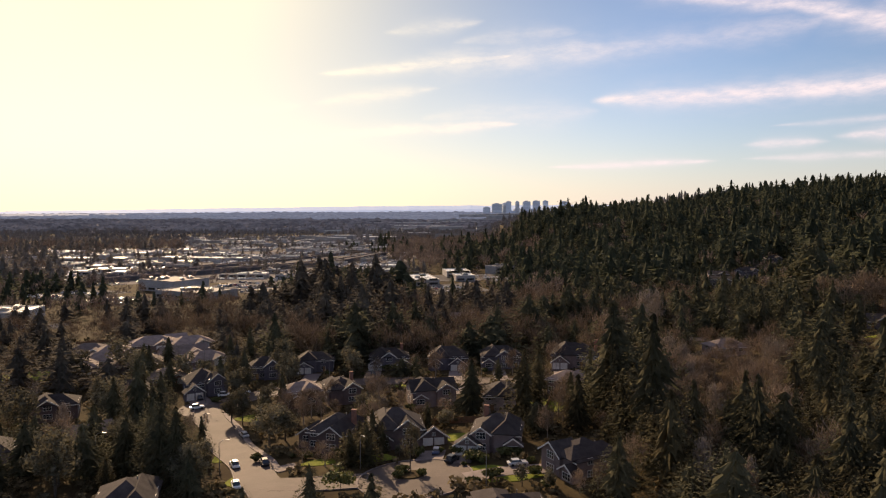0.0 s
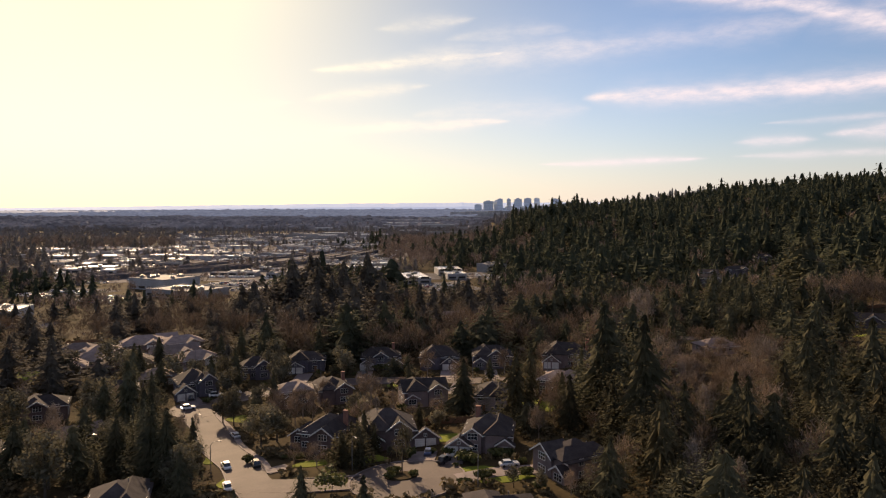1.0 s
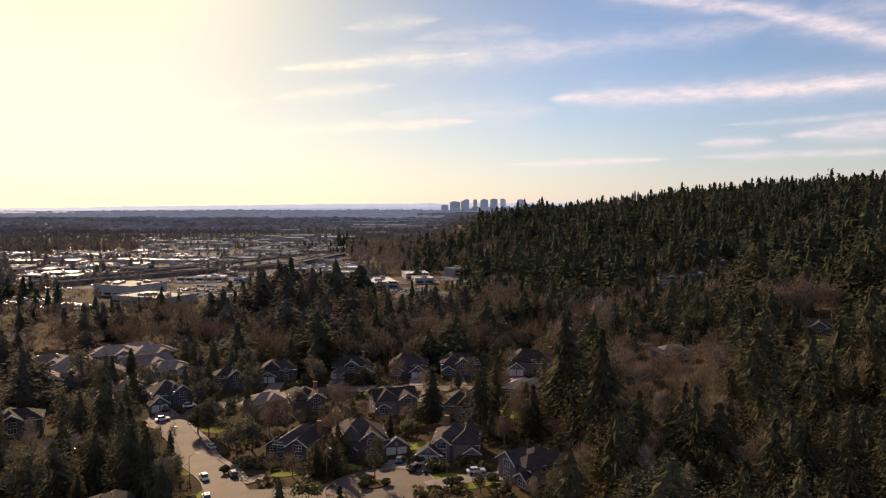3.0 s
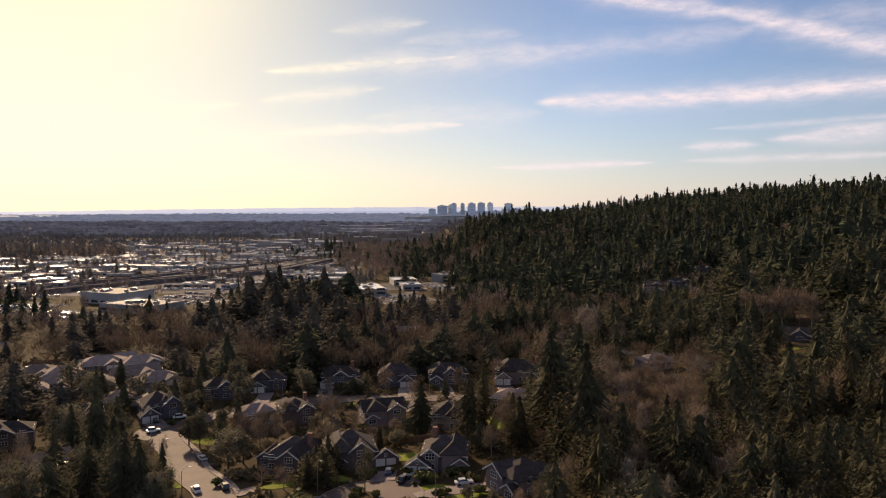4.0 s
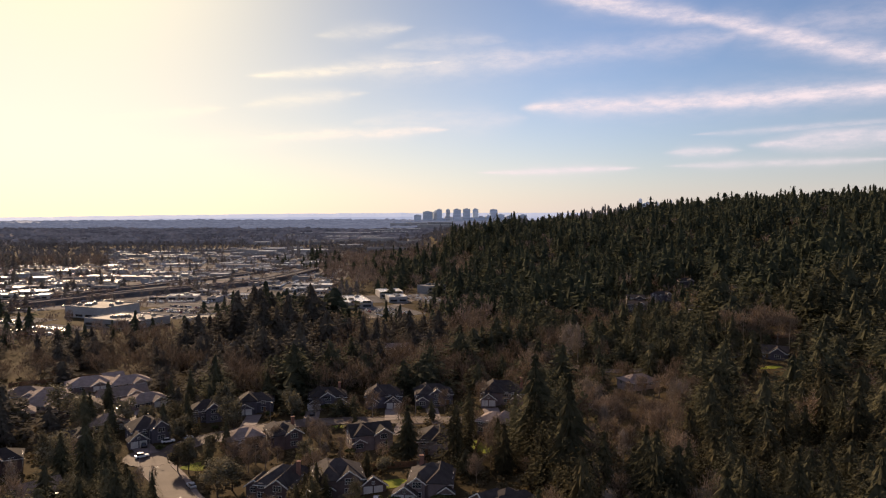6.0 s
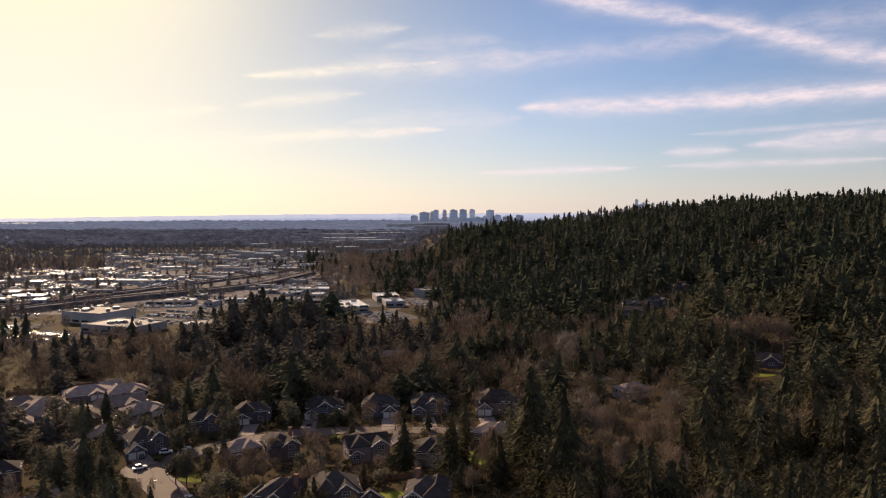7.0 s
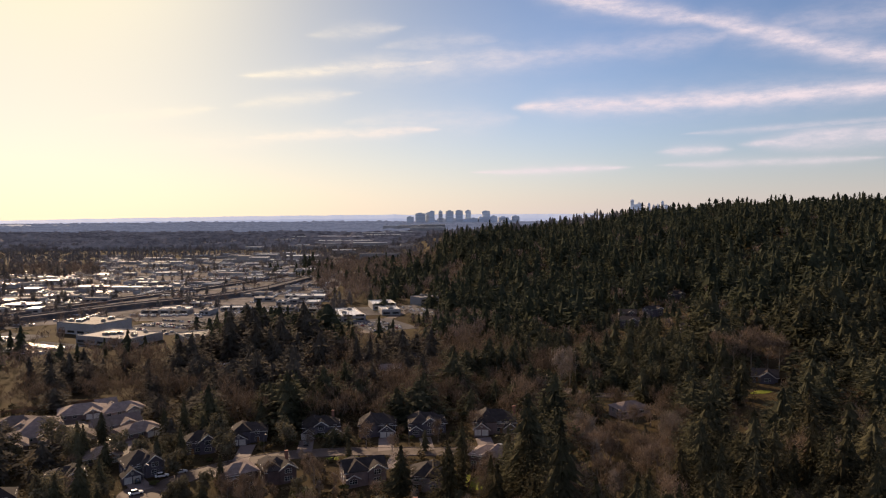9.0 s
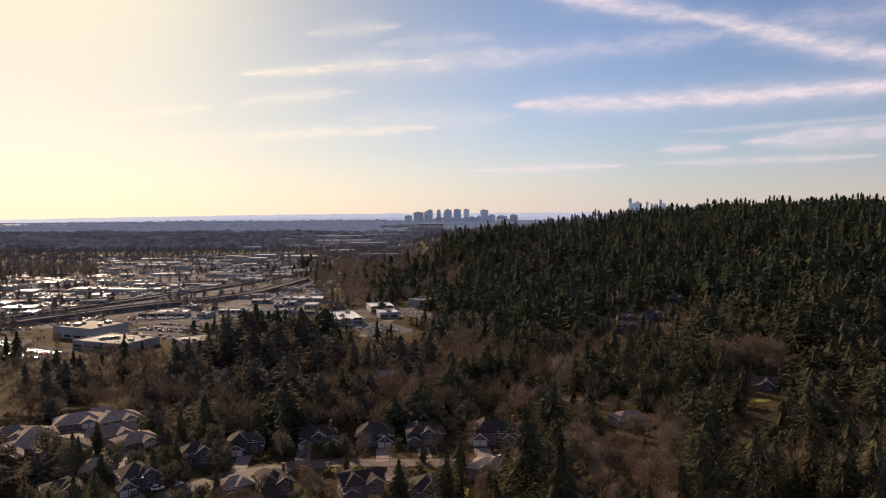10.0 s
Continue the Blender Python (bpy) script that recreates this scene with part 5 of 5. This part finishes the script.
def highway(points, half, z, label):
    line = rounded([Vector(p) for p in points], steps=10)
    ob = part("highway", ribbon(Geo(), line, -half, half, z, z + 0.6), LOT)
    tagged(ob, label, "highway", kind="structure")
    for side in (-1, 1):
        a = side * (half - 0.4)
        wall_ob = part("barrier", ribbon(Geo(), line, a - 0.3, a + 0.3, z + 1.1, 1.4), CONCRETE)
        tagged(wall_ob, "pale concrete highway barrier", "barrier", kind="structure")
    busy_line([(p.x, p.y) for p in line[::3]], half + 1.5)


highway([(-330, 640), (-250, 744), (-190, 800), (-140, 870), (-116, 940), (-90, 1040)], 8, 3.6, "raised dark highway carriageway across the valley")
highway([(-360, 680), (-278, 812), (-206, 940), (-150, 1060), (-120, 1160)], 8, 1.6, "second highway carriageway with pale barriers")
highway([(-700, 905), (-460, 930), (-300, 985), (-190, 1090)], 6, 0.4, "pale avenue crossing the valley")


# ---- woods ----
def lumps(x, y, s, k=0.0):
    return noise.noise(Vector((x / s + k, y / s - k, 0.3 * k)))


GRID = {}
for bx, by, br in BUSY:
    for i in range(int((bx - br) // 20), int((bx + br) // 20) + 1):
        for j in range(int((by - br) // 20), int((by + br) // 20) + 1):
            GRID.setdefault((i, j), []).append((bx, by, br))


def free_at(x, y, r):
    return all((x - a) ** 2 + (y - b) ** 2 > (c + r) ** 2 for a, b, c in GRID.get((int(x // 20), int(y // 20)), ()))


def woods_at(x, y):
    """How dense the trees stand at a place (0 to 1), the share of conifers, and the heights of conifers and others in metres."""
    foot = (x * 380 + (y - 700) * 120) / 398.5          # metres uphill of the hill's foot
    n = lumps(x, y, 60)
    way = x / y
    if 150 < x < 196 and 258 < y < 312:                 # lawn round the small house
        return 0.3, 0.7, 10, 7
    if 194 < x < 230 and 343 < y < 380:                 # bare trees above the meadow
        return 1.0, 0.0, 10, 13
    if 150 < x < 250 and 388 < y < 525:                 # gardens round the houses of the slope
        return 0.8, 0.78, 12, 9
    if 0.55 < way < 0.67 and 200 < y <= 260:             # scrub below the small house, low along the camera's sight line
        return 0.7, 0.3, 8, 7
    if 0.36 < way < 0.47 and 212 < y < 256:
        return 0.85, 0.05, 9, 8
    if 188 <= x < 240 and 296 < y <= 343:                # low growth before the meadow
        return 0.5, 0.4, 9, 6
    if 112 < x < 188 and 306 < y < 388:
        return 0.9, 0.92, 17, 10
    if y > 760 and way > -0.076 and way < 0.075 + 0.13 * lumps(x, y, 75, 4):         # brown woods at the hill's far foot
        return 0.95, 0.16 + 1.0 * n, 18, 16
    if y > 1130 and x < -0.36 * y:
        return 0.96, 0.35, 17, 15
    if y > 1500 and foot < 0:
        return (0.97 if n > -0.3 else 0.5), 0.6, 19, 15
    if foot > 60 and y > 330 or foot > 150:
        if 165 < x < 268 and 395 < y < 545:
            return 0.6, 0.7, 14, 10
        return 0.9, (0.97 if n > -0.45 else 0.6), (27 if y < 560 else 22.5) * (1 + 0.5 * lumps(x, y, 34, 7)), 16
    if x > 42 and y < 345:
        if 0.30 < way < 0.50 and 162 < y < 276:          # leafless trees behind the last gardens
            return 0.72, 0.07, 15, 14.5
        if x < 112 and y >= 276:
            return 0.85, 0.25, 16, 12
        if y < 165:
            return 0.92, 0.85, 17, 11
        return 0.76, 0.66 + 1.2 * lumps(x, y, 30, 5), 22, 13
    if -72 < x < 75 and 286 < y < 350:                  # the tall belt right behind the houses
        return 0.95, (0.5 if x < -25 else 0.16) + 1.2 * lumps(x, y, 26, 3), 22, 16.5
    if y < 300 and x > -155:
        if x < -62 and y < 262:
            return 0.36, 0.72 + 0.4 * n, 14, 9
        if y < 212:
            return 0.34, 0.35, 10, 8
        if -44 < x < 66 and 226 < y < 264:
            return 0.36, 0.3, 8, 7
        return 0.40, 0.45 + 0.5 * n, 13, 9
    if y < 345 and x < -80:
        return 0.3, 0.6, 12, 9
    if 345 <= y < 560 and x < -0.40 * y:
        return 0.85, (0.08 if lumps(x, y, 40, 6) < 0.18 else 0.7), 15, 11
    if -118 < x < -28 and 400 <= y < 540:               # a tall dark stand before the valley
        return 0.97, 0.66 + 1.6 * lumps(x, y, 38, 12), (33 if x > -0.2 * (y + 12) else 21), 16
    if -420 < x < -75 and 350 <= y < 490:
        return 0.97, 0.15 + 1.3 * n, 15, 13.5
    if 640 < y < 1760 and -0.36 * y < x < min(-52, -0.076 * y):           # the business district
        return 0.55 + 0.6 * lumps(x, y, 70, 2), 0.30 + 1.4 * n, 10.5, 8
    if y < 590 and x > -110:
        tall = 25 if x < -45 and y > 400 else 20
        if -45 < x < 50 and y > 465:
            return 0.8, 0.5, 14, 9
        return 0.95, 0.22 + 2.1 * lumps(x, y, 42, 3), tall, 15
    if y < 800 and x > -150:
        return (0.75, 0.7 + 0.4 * n, 22, 15) if x > 75 else (0.7, 0.55, 15, 10)
    if foot > -150:
        return 0.9, 0.45 + 2.0 * n, 22, 16
    if x < -0.62 * y + 60:
        return 0.75, 0.6, 20, 14
    return 0.6 + 0.6 * lumps(x, y, 90, 2), 0.3 + 1.2 * n, 12, 9


def cells():
    """Places for trees, on a jittered grid that coarsens with distance."""
    rng = random.Random(11)
    for near, far, step in ((60, 360, 6.8), (360, 620, 10.4), (620, 1300, 13.4), (1300, 2150, 21.0)):
        y = near
        while y < far:
            x0, x1 = -0.80 * y - 40, 0.86 * y + 60
            x = x0 + rng.uniform(0, step)
            while x < x1:
                px, py = x + rng.uniform(-0.42, 0.42) * step, y + rng.uniform(-0.42, 0.42) * step
                yield px, py, step, rng
                x += step
            y += step


FIR_MID = [conifer(h, r * 1.12, 430, 6, 7, 60 + k, 0.40, sh, 0.78, 0.05) for k, (h, r, sh) in enumerate(((20, 4.6, 0.62), (23, 4.6, 0.5), (17, 4.9, 0.40), (20, 4.2, 0.52), (18, 5.0, 0.68), (15, 5.2, 0.34)))]
FIR_LOW = [conifer(h, r * 1.1, 104, 4, 5, 70 + k, 0.42, sh, 1.15, 0.03) for k, (h, r, sh) in enumerate(((20, 4.7, 0.56), (23, 4.5, 0.46), (17, 5.0, 0.38), (21, 4.0, 0.5), (18, 5.0, 0.62), (15, 5.2, 0.33), (25, 4.6, 0.55)))]
FIR_TINY = [conifer(h, r, 5, 2, 5, 80 + k, 0.4, 0.7, 2.2, 0.0) for k, (h, r) in enumerate(((16, 5.0), (18, 4.6), (14, 5.2)))]
BARE_MID = [bare_crown(h, r, 165, 90 + k, 0.086, 0.15, 0.6, 0.2) for k, (h, r) in enumerate(((14, 4.8), (16, 5.2), (13, 4.2)))]
BARE_LOW = [bare_crown(h, r, 48, 95 + k, 0.23, 0.1, 0.6, 0.26) for k, (h, r) in enumerate(((14, 5.0), (16, 5.4)))]
BARE_TINY = [bare_crown(h, r, 30, 84 + k, 0.55, 0.05, 0.6, 0.34) for k, (h, r) in enumerate(((13, 6.0), (12, 6.5), (14, 5.6)))]
BUSH = [leafy_crown(h, r, 19, 130 + k, 0.46) for k, (h, r) in enumerate(((1.6, 1.5), (2.4, 1.6), (1.2, 1.9)))]
STUFF = {}


def gather(key, kinds, x, y, size, rng, wide=1.0):
    STUFF.setdefault(key, []).append((rng.randrange(len(kinds)), x, y, float(ground_at(x, y)) - 0.2, size, rng.uniform(0, 6.28), wide))


for x, y, step, rng in cells():
    share, firs, high, low_high = woods_at(x, y)
    if rng.random() > share or not free_at(x, y, 1.8 if step < 14 else 4.0):
        continue
    away = math.hypot(x, y)
    if away < 102:
        continue
    is_fir = rng.random() < firs
    size = high / 20.5 * rng.choice((0.5, 0.7, 0.8, 0.9, 1.0, 1.0, 1.1, 1.2)) * rng.uniform(0.9, 1.1)
    small = low_high / 14.5 * rng.uniform(0.7, 1.15)
    pick = rng.random()
    kind = CEDAR[rng.randrange(2)] if pick < 0.07 else PINE[rng.randrange(2)] if pick < (0.45 if x < 42 else 0.1) else FIR[rng.randrange(5)]
    if not is_fir:
        kind = BARE[rng.randrange(4)]
    if away < 262 and COUNT[kind[0]] < 280:
        plant(kind, x, y, size if is_fir else small, rng.uniform(0, 360), rng.uniform(1.1, 1.5) if is_fir else rng.uniform(1.0, 1.35))
    elif is_fir:
        if away < 480:
            gather("belt_firs" if x < -72 or x < 42 and y > 330 else "mid_firs", FIR_MID, x, y, size, rng, rng.uniform(1.35, 1.95) * (1.25 if x < -72 else 1.0))
        elif step < 14:
            gather("valley_firs" if y > 590 and x * 380 + (y - 700) * 120 < 0 else "low_firs", FIR_LOW, x, y, size, rng, rng.uniform(1.4, 2.1) * (1.2 if y > 590 and x < -52 else 1.0))
        else:
            gather("tiny_firs", FIR_TINY, x, y, size, rng, 1.2 if step < 25 else 2.6)
    elif away < 480:
        gather("mid_bare", BARE_MID, x, y, small, rng, 1.15)
    elif step < 14:
        gather("low_bare", BARE_LOW, x, y, small, rng, 1.25)
    else:
        gather("tiny_bare", BARE_TINY, x, y, 1.0, rng, 1.5 if step < 25 else 2.6)

rng = random.Random(33)
for k in range(5400):
    y = rng.uniform(118, 345)
    x = rng.uniform(-0.72 * y - 10, 70)
    near_thing = free_at(x, y, -3.0)
    on_road = not all((x - a) ** 2 + (y - b) ** 2 > (c + 0.6) ** 2 for a, b, c in GRID.get((int(x // 20), int(y // 20)), ()) if c < 8.2)
    if near_thing and not on_road and lumps(x, y, 14, 9) > -0.48:
        gather("bushes", BUSH, x, y, rng.uniform(0.5, 1.3), rng, rng.uniform(0.9, 1.5))

for key, kinds, mat, name, label in (
        ("bushes", BUSH, UNDERGROWTH, "undergrowth", "low brown and green undergrowth between the houses"),
        ("mid_firs", FIR_MID, NEEDLES_MID, "fir_woods", "dense green fir woods behind the houses and on the lower slope"),
        ("belt_firs", FIR_MID, BELT_NEEDLES, "conifer_belt", "veil-toned brownish green conifers in the belt behind the houses"),
        ("low_firs", FIR_LOW, NEEDLES_FAR, "hill_forest", "dark dense conifer forest covering the hill"),
        ("valley_firs", FIR_LOW, VALLEY_NEEDLES, "valley_conifers", "scattered haze-pale conifers among the valley buildings"),
        ("tiny_firs", FIR_TINY, WOODS_FAR, "far_woods", "far haze-toned woods across the valley floor"),
        ("mid_bare", BARE_MID, TWIGS, "bare_woods", "brown leafless deciduous woods behind the houses"),
        ("low_bare", BARE_LOW, TWIGS_FAR, "far_bare_woods", "far brown leafless woods in the valley"),
        ("tiny_bare", BARE_TINY, WOODS_FAR, "farthest_bare_woods", "distant brown leafless trees across the valley, haze-toned")):
    rows = np.array(STUFF.get(key, []))
    if not len(rows):
        continue
    vs, ts, base = [], [], 0
    for k, (v, t) in enumerate(kinds):
        mine = rows[rows[:, 0] == k]
        if not len(mine):
            continue
        c, s = np.cos(mine[:, 5])[:, None], np.sin(mine[:, 5])[:, None]
        size, flat = mine[:, 4][:, None], (mine[:, 4] * mine[:, 6])[:, None]
        px = (v[:, 0] * c - v[:, 1] * s) * flat + mine[:, 1][:, None]
        py = (v[:, 0] * s + v[:, 1] * c) * flat + mine[:, 2][:, None]
        pz = v[:, 2] * size + mine[:, 3][:, None]
        vs.append(np.stack([px, py, pz], -1).reshape(-1, 3))
        ts.append((t[None] + (np.arange(len(mine)) * len(v))[:, None, None]).reshape(-1, 3) + base)
        base += len(mine) * len(v)
    ob = new(name, mesh_of(name, np.concatenate(vs), np.concatenate(ts), mat))
    tagged(ob, label, "woods", kind="stuff")


def build_canopy(name, first, last, mat, label):
    """Far woods: row behind row of close treetops, each with a steep ragged front."""
    ys, y = [], first
    while y < last:
        ys.append(y)
        y += 30 + (y - 1900) * 0.016
    cols = 620
    verts = []
    for row, y in enumerate(ys):
        xs = np.linspace(-0.86, 0.86, cols) * y
        step = ys[row + 1] - y if row + 1 < len(ys) else 60
        shift = 13.7 * row + 0.01 * first
        for x in xs:
            spire = noise.noise(Vector((x / 7, shift, 4.0)))
            tall = 11 + 6.5 * noise.noise(Vector((x / 26 + shift, shift, 1.0))) + 9.0 * max(spire, 0.0) ** 1.3
            clearing = noise.noise(Vector((x / 260, y / 180, 8.0))) + 0.4 * noise.noise(Vector((x / 60, y / 70, 5.0)))
            tall *= 0.15 if clearing < -0.30 and y < 3300 else 1.0 + 0.5 * max(clearing, 0.0)
            place = y + 11 * noise.noise(Vector((x / 17, shift, 6.0)))
            z = float(ground_at(x, y))
            verts += [(x, place, z - 1), (x, place + 4, z + tall), (x, place + step * 0.8, z + tall * 0.45)]
    tris = []
    for row in range(len(ys)):
        at = (np.arange(cols - 1) + row * cols) * 3
        for k in (0, 1):
            tris += [np.stack([at + k, at + 3 + k, at + 4 + k], 1), np.stack([at + k, at + 4 + k, at + 1 + k], 1)]
    tagged(new(name, mesh_of(name, verts, np.concatenate(tris), mat)), label, "woods", kind="stuff")


build_canopy("far_canopy", 1900.0, 3000.0, CANOPY, "haze-lightened grey-brown rows of far wooded treetops")
build_canopy("farthest_canopy", 3010.0, 4860.0, CANOPY_FAR, "hazy blue-grey rows of the farthest treetops")


# ---- skyline and far ridges ----
def tower(x, y, w, d, top, k, name="tower", label="far hazy blue glass high-rise on the skyline", floors=9):
    z = float(ground_at(x, y))
    ob = thing(name, pose(x, y, z, 0, 0, k * 7 % 20 - 10), label, "high-rise", "skyline towers")
    h = top - z
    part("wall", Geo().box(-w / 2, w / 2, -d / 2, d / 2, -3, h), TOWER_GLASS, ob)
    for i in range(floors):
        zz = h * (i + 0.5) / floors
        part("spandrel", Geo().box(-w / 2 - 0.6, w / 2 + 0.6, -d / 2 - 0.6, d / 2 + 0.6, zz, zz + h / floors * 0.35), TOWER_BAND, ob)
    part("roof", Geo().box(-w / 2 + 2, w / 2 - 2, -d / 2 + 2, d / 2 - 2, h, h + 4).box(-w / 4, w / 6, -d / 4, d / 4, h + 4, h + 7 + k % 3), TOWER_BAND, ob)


SKYLINE = [(717, 729, 381), (732, 750, 375), (750, 762, 374), (757, 766, 371), (773, 780, 371), (786, 799, 371), (803, 816, 370), (820, 830, 370), (843, 852, 382), (850, 864, 371), (865, 876, 380), (878, 897, 382), (902, 916, 380), (700, 714, 391), (770, 786, 384), (816, 842, 385), (688, 700, 393), (741, 759, 388), (756, 772, 387), (788, 806, 384), (828, 843, 384), (858, 868, 385), (884, 902, 387)]
for k, (a, b, t) in enumerate(SKYLINE):
    y = 4395 + (k * 37) % 90
    x = -1.8 + (y + 15) * math.tan(math.atan(((a + b) / 2 - 784) / 1250) + radians(6.375))
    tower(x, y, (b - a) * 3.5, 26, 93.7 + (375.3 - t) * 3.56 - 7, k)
CITY = [(1112, 1117, 355), (1118, 1131, 362), (1124, 1130, 360), (1142, 1146, 360), (1150, 1154, 363), (1158, 1161, 362), (1166, 1170, 357), (1171, 1177, 363), (1180, 1190, 366), (1196, 1204, 367), (1210, 1216, 366), (1222, 1228, 368)]
for k, (a, b, t) in enumerate(CITY):
    y = 4760 + (k * 23) % 50
    x = -1.8 + (y + 15) * math.tan(math.atan(((a + b) / 2 - 784) / 1250) + radians(6.375))
    tower(x, y, (b - a) * 4.6, 22, 93.7 + (375.3 - t) * 4.6 - 7, k, "far_tower", "very far haze-pale high-rise beyond the wooded hill", 5)


def ridge(name, dist, base, heights, mat, label, rough, seed):
    """A long far ridge: a wooded crest line and its near slope."""
    g = Geo()
    angles = [a / 4 for a in range(-232, 260)]
    for a in angles:
        z = float(np.interp(a, [h[0] for h in heights], [h[1] for h in heights]))
        z += rough * (noise.noise(Vector((a * 0.7, seed, 0))) * 1.2 + 0.6 * noise.noise(Vector((a * 6.0, seed, 3))))
        for d, zz in ((dist - 260, base), (dist - 90, base + (z - base) * 0.72), (dist, z), (dist + 40, base)):
            g.v.append((d * math.sin(radians(a)), d * math.cos(radians(a)), zz))
    for i in range(len(angles) - 1):
        g.f += [(4 * i + j, 4 * i + 4 + j, 4 * i + 5 + j, 4 * i + 1 + j) for j in range(3)]
    tagged(part(name, g, mat), label, "hills", kind="structure")


ridge("far_hills", 4900, -10, [(-60, 34), (-38, 40), (-26, 53), (-18, 64), (-8, 76), (0, 82), (12, 86), (24, 88), (60, 86)], FARTHEST, "hazy pale blue hills on the horizon", 4.0, 2.0)
ridge("snow_mountains", 4930, -10, [(-60, -10), (21, -10), (24, 40), (26, 84), (28, 80), (30, 100), (32, 112), (33.5, 138), (35, 124), (37, 136), (39, 112), (44, 90), (60, 40)], PEAKS, "hazy pale snowy mountains beyond the wooded hill", 9.0, 5.0)
ridge("wooded_hills", 4300, -10, [(-60, 34), (-38, 34), (-28, 36), (-20, 28), (-10, 26), (0, 22), (6, 14), (14, 6), (60, 6)], FAR_WOODS, "hazy blue-grey wooded hills across the valley", 5.0, 7.0)


# ---- small things ----
def street_lamp(x, y, turn):
    ob = thing("street_lamp", pose(x, y, float(ground_at(x, y)), 0, 0, turn), "tall grey street lamp with a curved arm", "street lamp", "street lamps")
    part("pole", Geo().tube((0, 0, -0.3), (0, 0, 7.6), 0.11, 0.07, 8), METAL, ob)
    arm = Geo()
    line = [(0, 0, 7.5), (0.5, 0, 8.1), (1.2, 0, 8.3), (1.9, 0, 8.3)]
    for a, b in zip(line, line[1:]):
        arm.tube(a, b, 0.05, 0.05, 6)
    part("arm", arm, METAL, ob)
    part("lamp_head", Geo().slab([(1.7, -0.18, 8.36), (2.5, -0.13, 8.32), (2.5, 0.13, 8.32), (1.7, 0.18, 8.36)], 0.16), METAL, ob, "pale lamp head")


for x, y, turn in ((-79, 232, -30), (-52.5, 163, 20), (-66.5, 191, 25), (-19, 160, -60), (9, 143, 130), (-42, 259, -60), (14, 253, -80), (40, 246, 100), (-96, 282, 40), (-152, 288, 60), (-86, 172, 10)):
    street_lamp(x, y, turn)


def utility_pole(x, y, turn, h=11):
    ob = thing("utility_pole", pose(x, y, float(ground_at(x, y)), 0, 0, turn), "weathered wooden utility pole with a crossarm", "utility pole", "utility poles")
    part("pole", Geo().tube((0, 0, -0.5), (0, 0, h), 0.17, 0.12, 8), BARK, ob)
    part("crossarm", Geo().box(-1.2, 1.2, -0.06, 0.06, h - 0.9, h - 0.76), BARK, ob)
    for k in (-1, 0, 1):
        part("insulator", Geo().tube((k * 1.05, 0, h - 0.76), (k * 1.05, 0, h - 0.5), 0.06, 0.04, 6), TRIM, ob)


for x, y, turn in ((161.5, 290, 20), (128, 303, 10), (226, 284, 20), (-176, 420, 0), (-120, 440, 0)):
    utility_pole(x, y, turn)


def fence(points, height, label):
    """A board fence along a line: posts and rails, with each board a part."""
    x0, y0 = points[0]
    ob = thing("fence", pose(x0, y0, float(ground_at(x0, y0))), label, "fence", "garden fences")
    base = float(ground_at(x0, y0))
    board = Geo().box(-0.9, 0.9, -0.03, 0.03, 0, height).mesh("fence_panel", FENCE)
    post = Geo().box(-0.07, 0.07, -0.07, 0.07, -0.4, height + 0.12).mesh("post", FENCE)
    for (ax, ay), (bx, by) in zip(points, points[1:]):
        long = math.hypot(bx - ax, by - ay)
        n = max(1, int(long / 1.95))
        for i in range(n):
            t = (i + 0.5) / n
            px, py = ax + (bx - ax) * t, ay + (by - ay) * t
            m = pose(px - x0, py - y0, float(ground_at(px, py)) - base, 0, 0, math.degrees(math.atan2(by - ay, bx - ax)))
            for name, mesh, shift in (("fence_panel", board, 0.0), ("post", post, long / n / 2)):
                child = new(name, mesh)
                child.parent = ob
                child.matrix_local = m @ Matrix.Translation((shift, 0, 0))


fence([(-12, 197), (2, 196), (14, 195)], 1.8, "red-brown cedar board fence between back gardens")
fence([(-4, 196), (-4, 188)], 1.8, "short red-brown cedar fence beside a lawn")
fence([(29, 199), (33, 214), (36, 228)], 1.8, "sunlit cedar fence along a garden edge")
fence([(-72, 188), (-74.5, 196), (-77, 204)], 1.6, "dark board fence beside the street")
fence([(206, 334), (222, 331), (238, 338)], 1.4, "long timber fence across the dry meadow")
fence([(-172, 328), (-151, 342), (-134, 350)], 2.0, "brown board fence behind the low houses")
rng = random.Random(21)
for x, y in ((-24, 170), (-20, 168), (-33, 172), (-37, 174), (-18, 174), (-7, 168), (0, 168), (8, 163), (14, 163), (17, 162), (19, 148), (20, 156), (22, 141), (-26, 212), (-38, 214), (4, 213), (-9, 213), (12, 209), (24, 209), (-30, 266), (-12, 266),
             (-5, 265), (11, 264), (15, 262), (32, 261), (38, 253), (58, 252), (-58, 266), (-44, 267), (-74, 255), (-62, 255), (-92, 236), (-76, 234), (-98, 222), (-110, 222), (-112, 204), (-126, 204), (-54, 232), (-40, 232), (-46, 172), (-62, 176), (-66, 186),
             (5, 157.5), (-10, 150.5), (-4.5, 151.5), (-9, 154.5), (6, 144), (10, 147.5), (-146, 290), (-122, 306), (-106, 290), (-104, 312), (-128, 272), (-112, 270), (-156, 280)):
    plant(SHRUB[0], x + rng.uniform(-0.8, 0.8), y + rng.uniform(-0.8, 0.8), rng.uniform(0.35, 0.8), rng.uniform(0, 360), rng.uniform(0.9, 1.4))
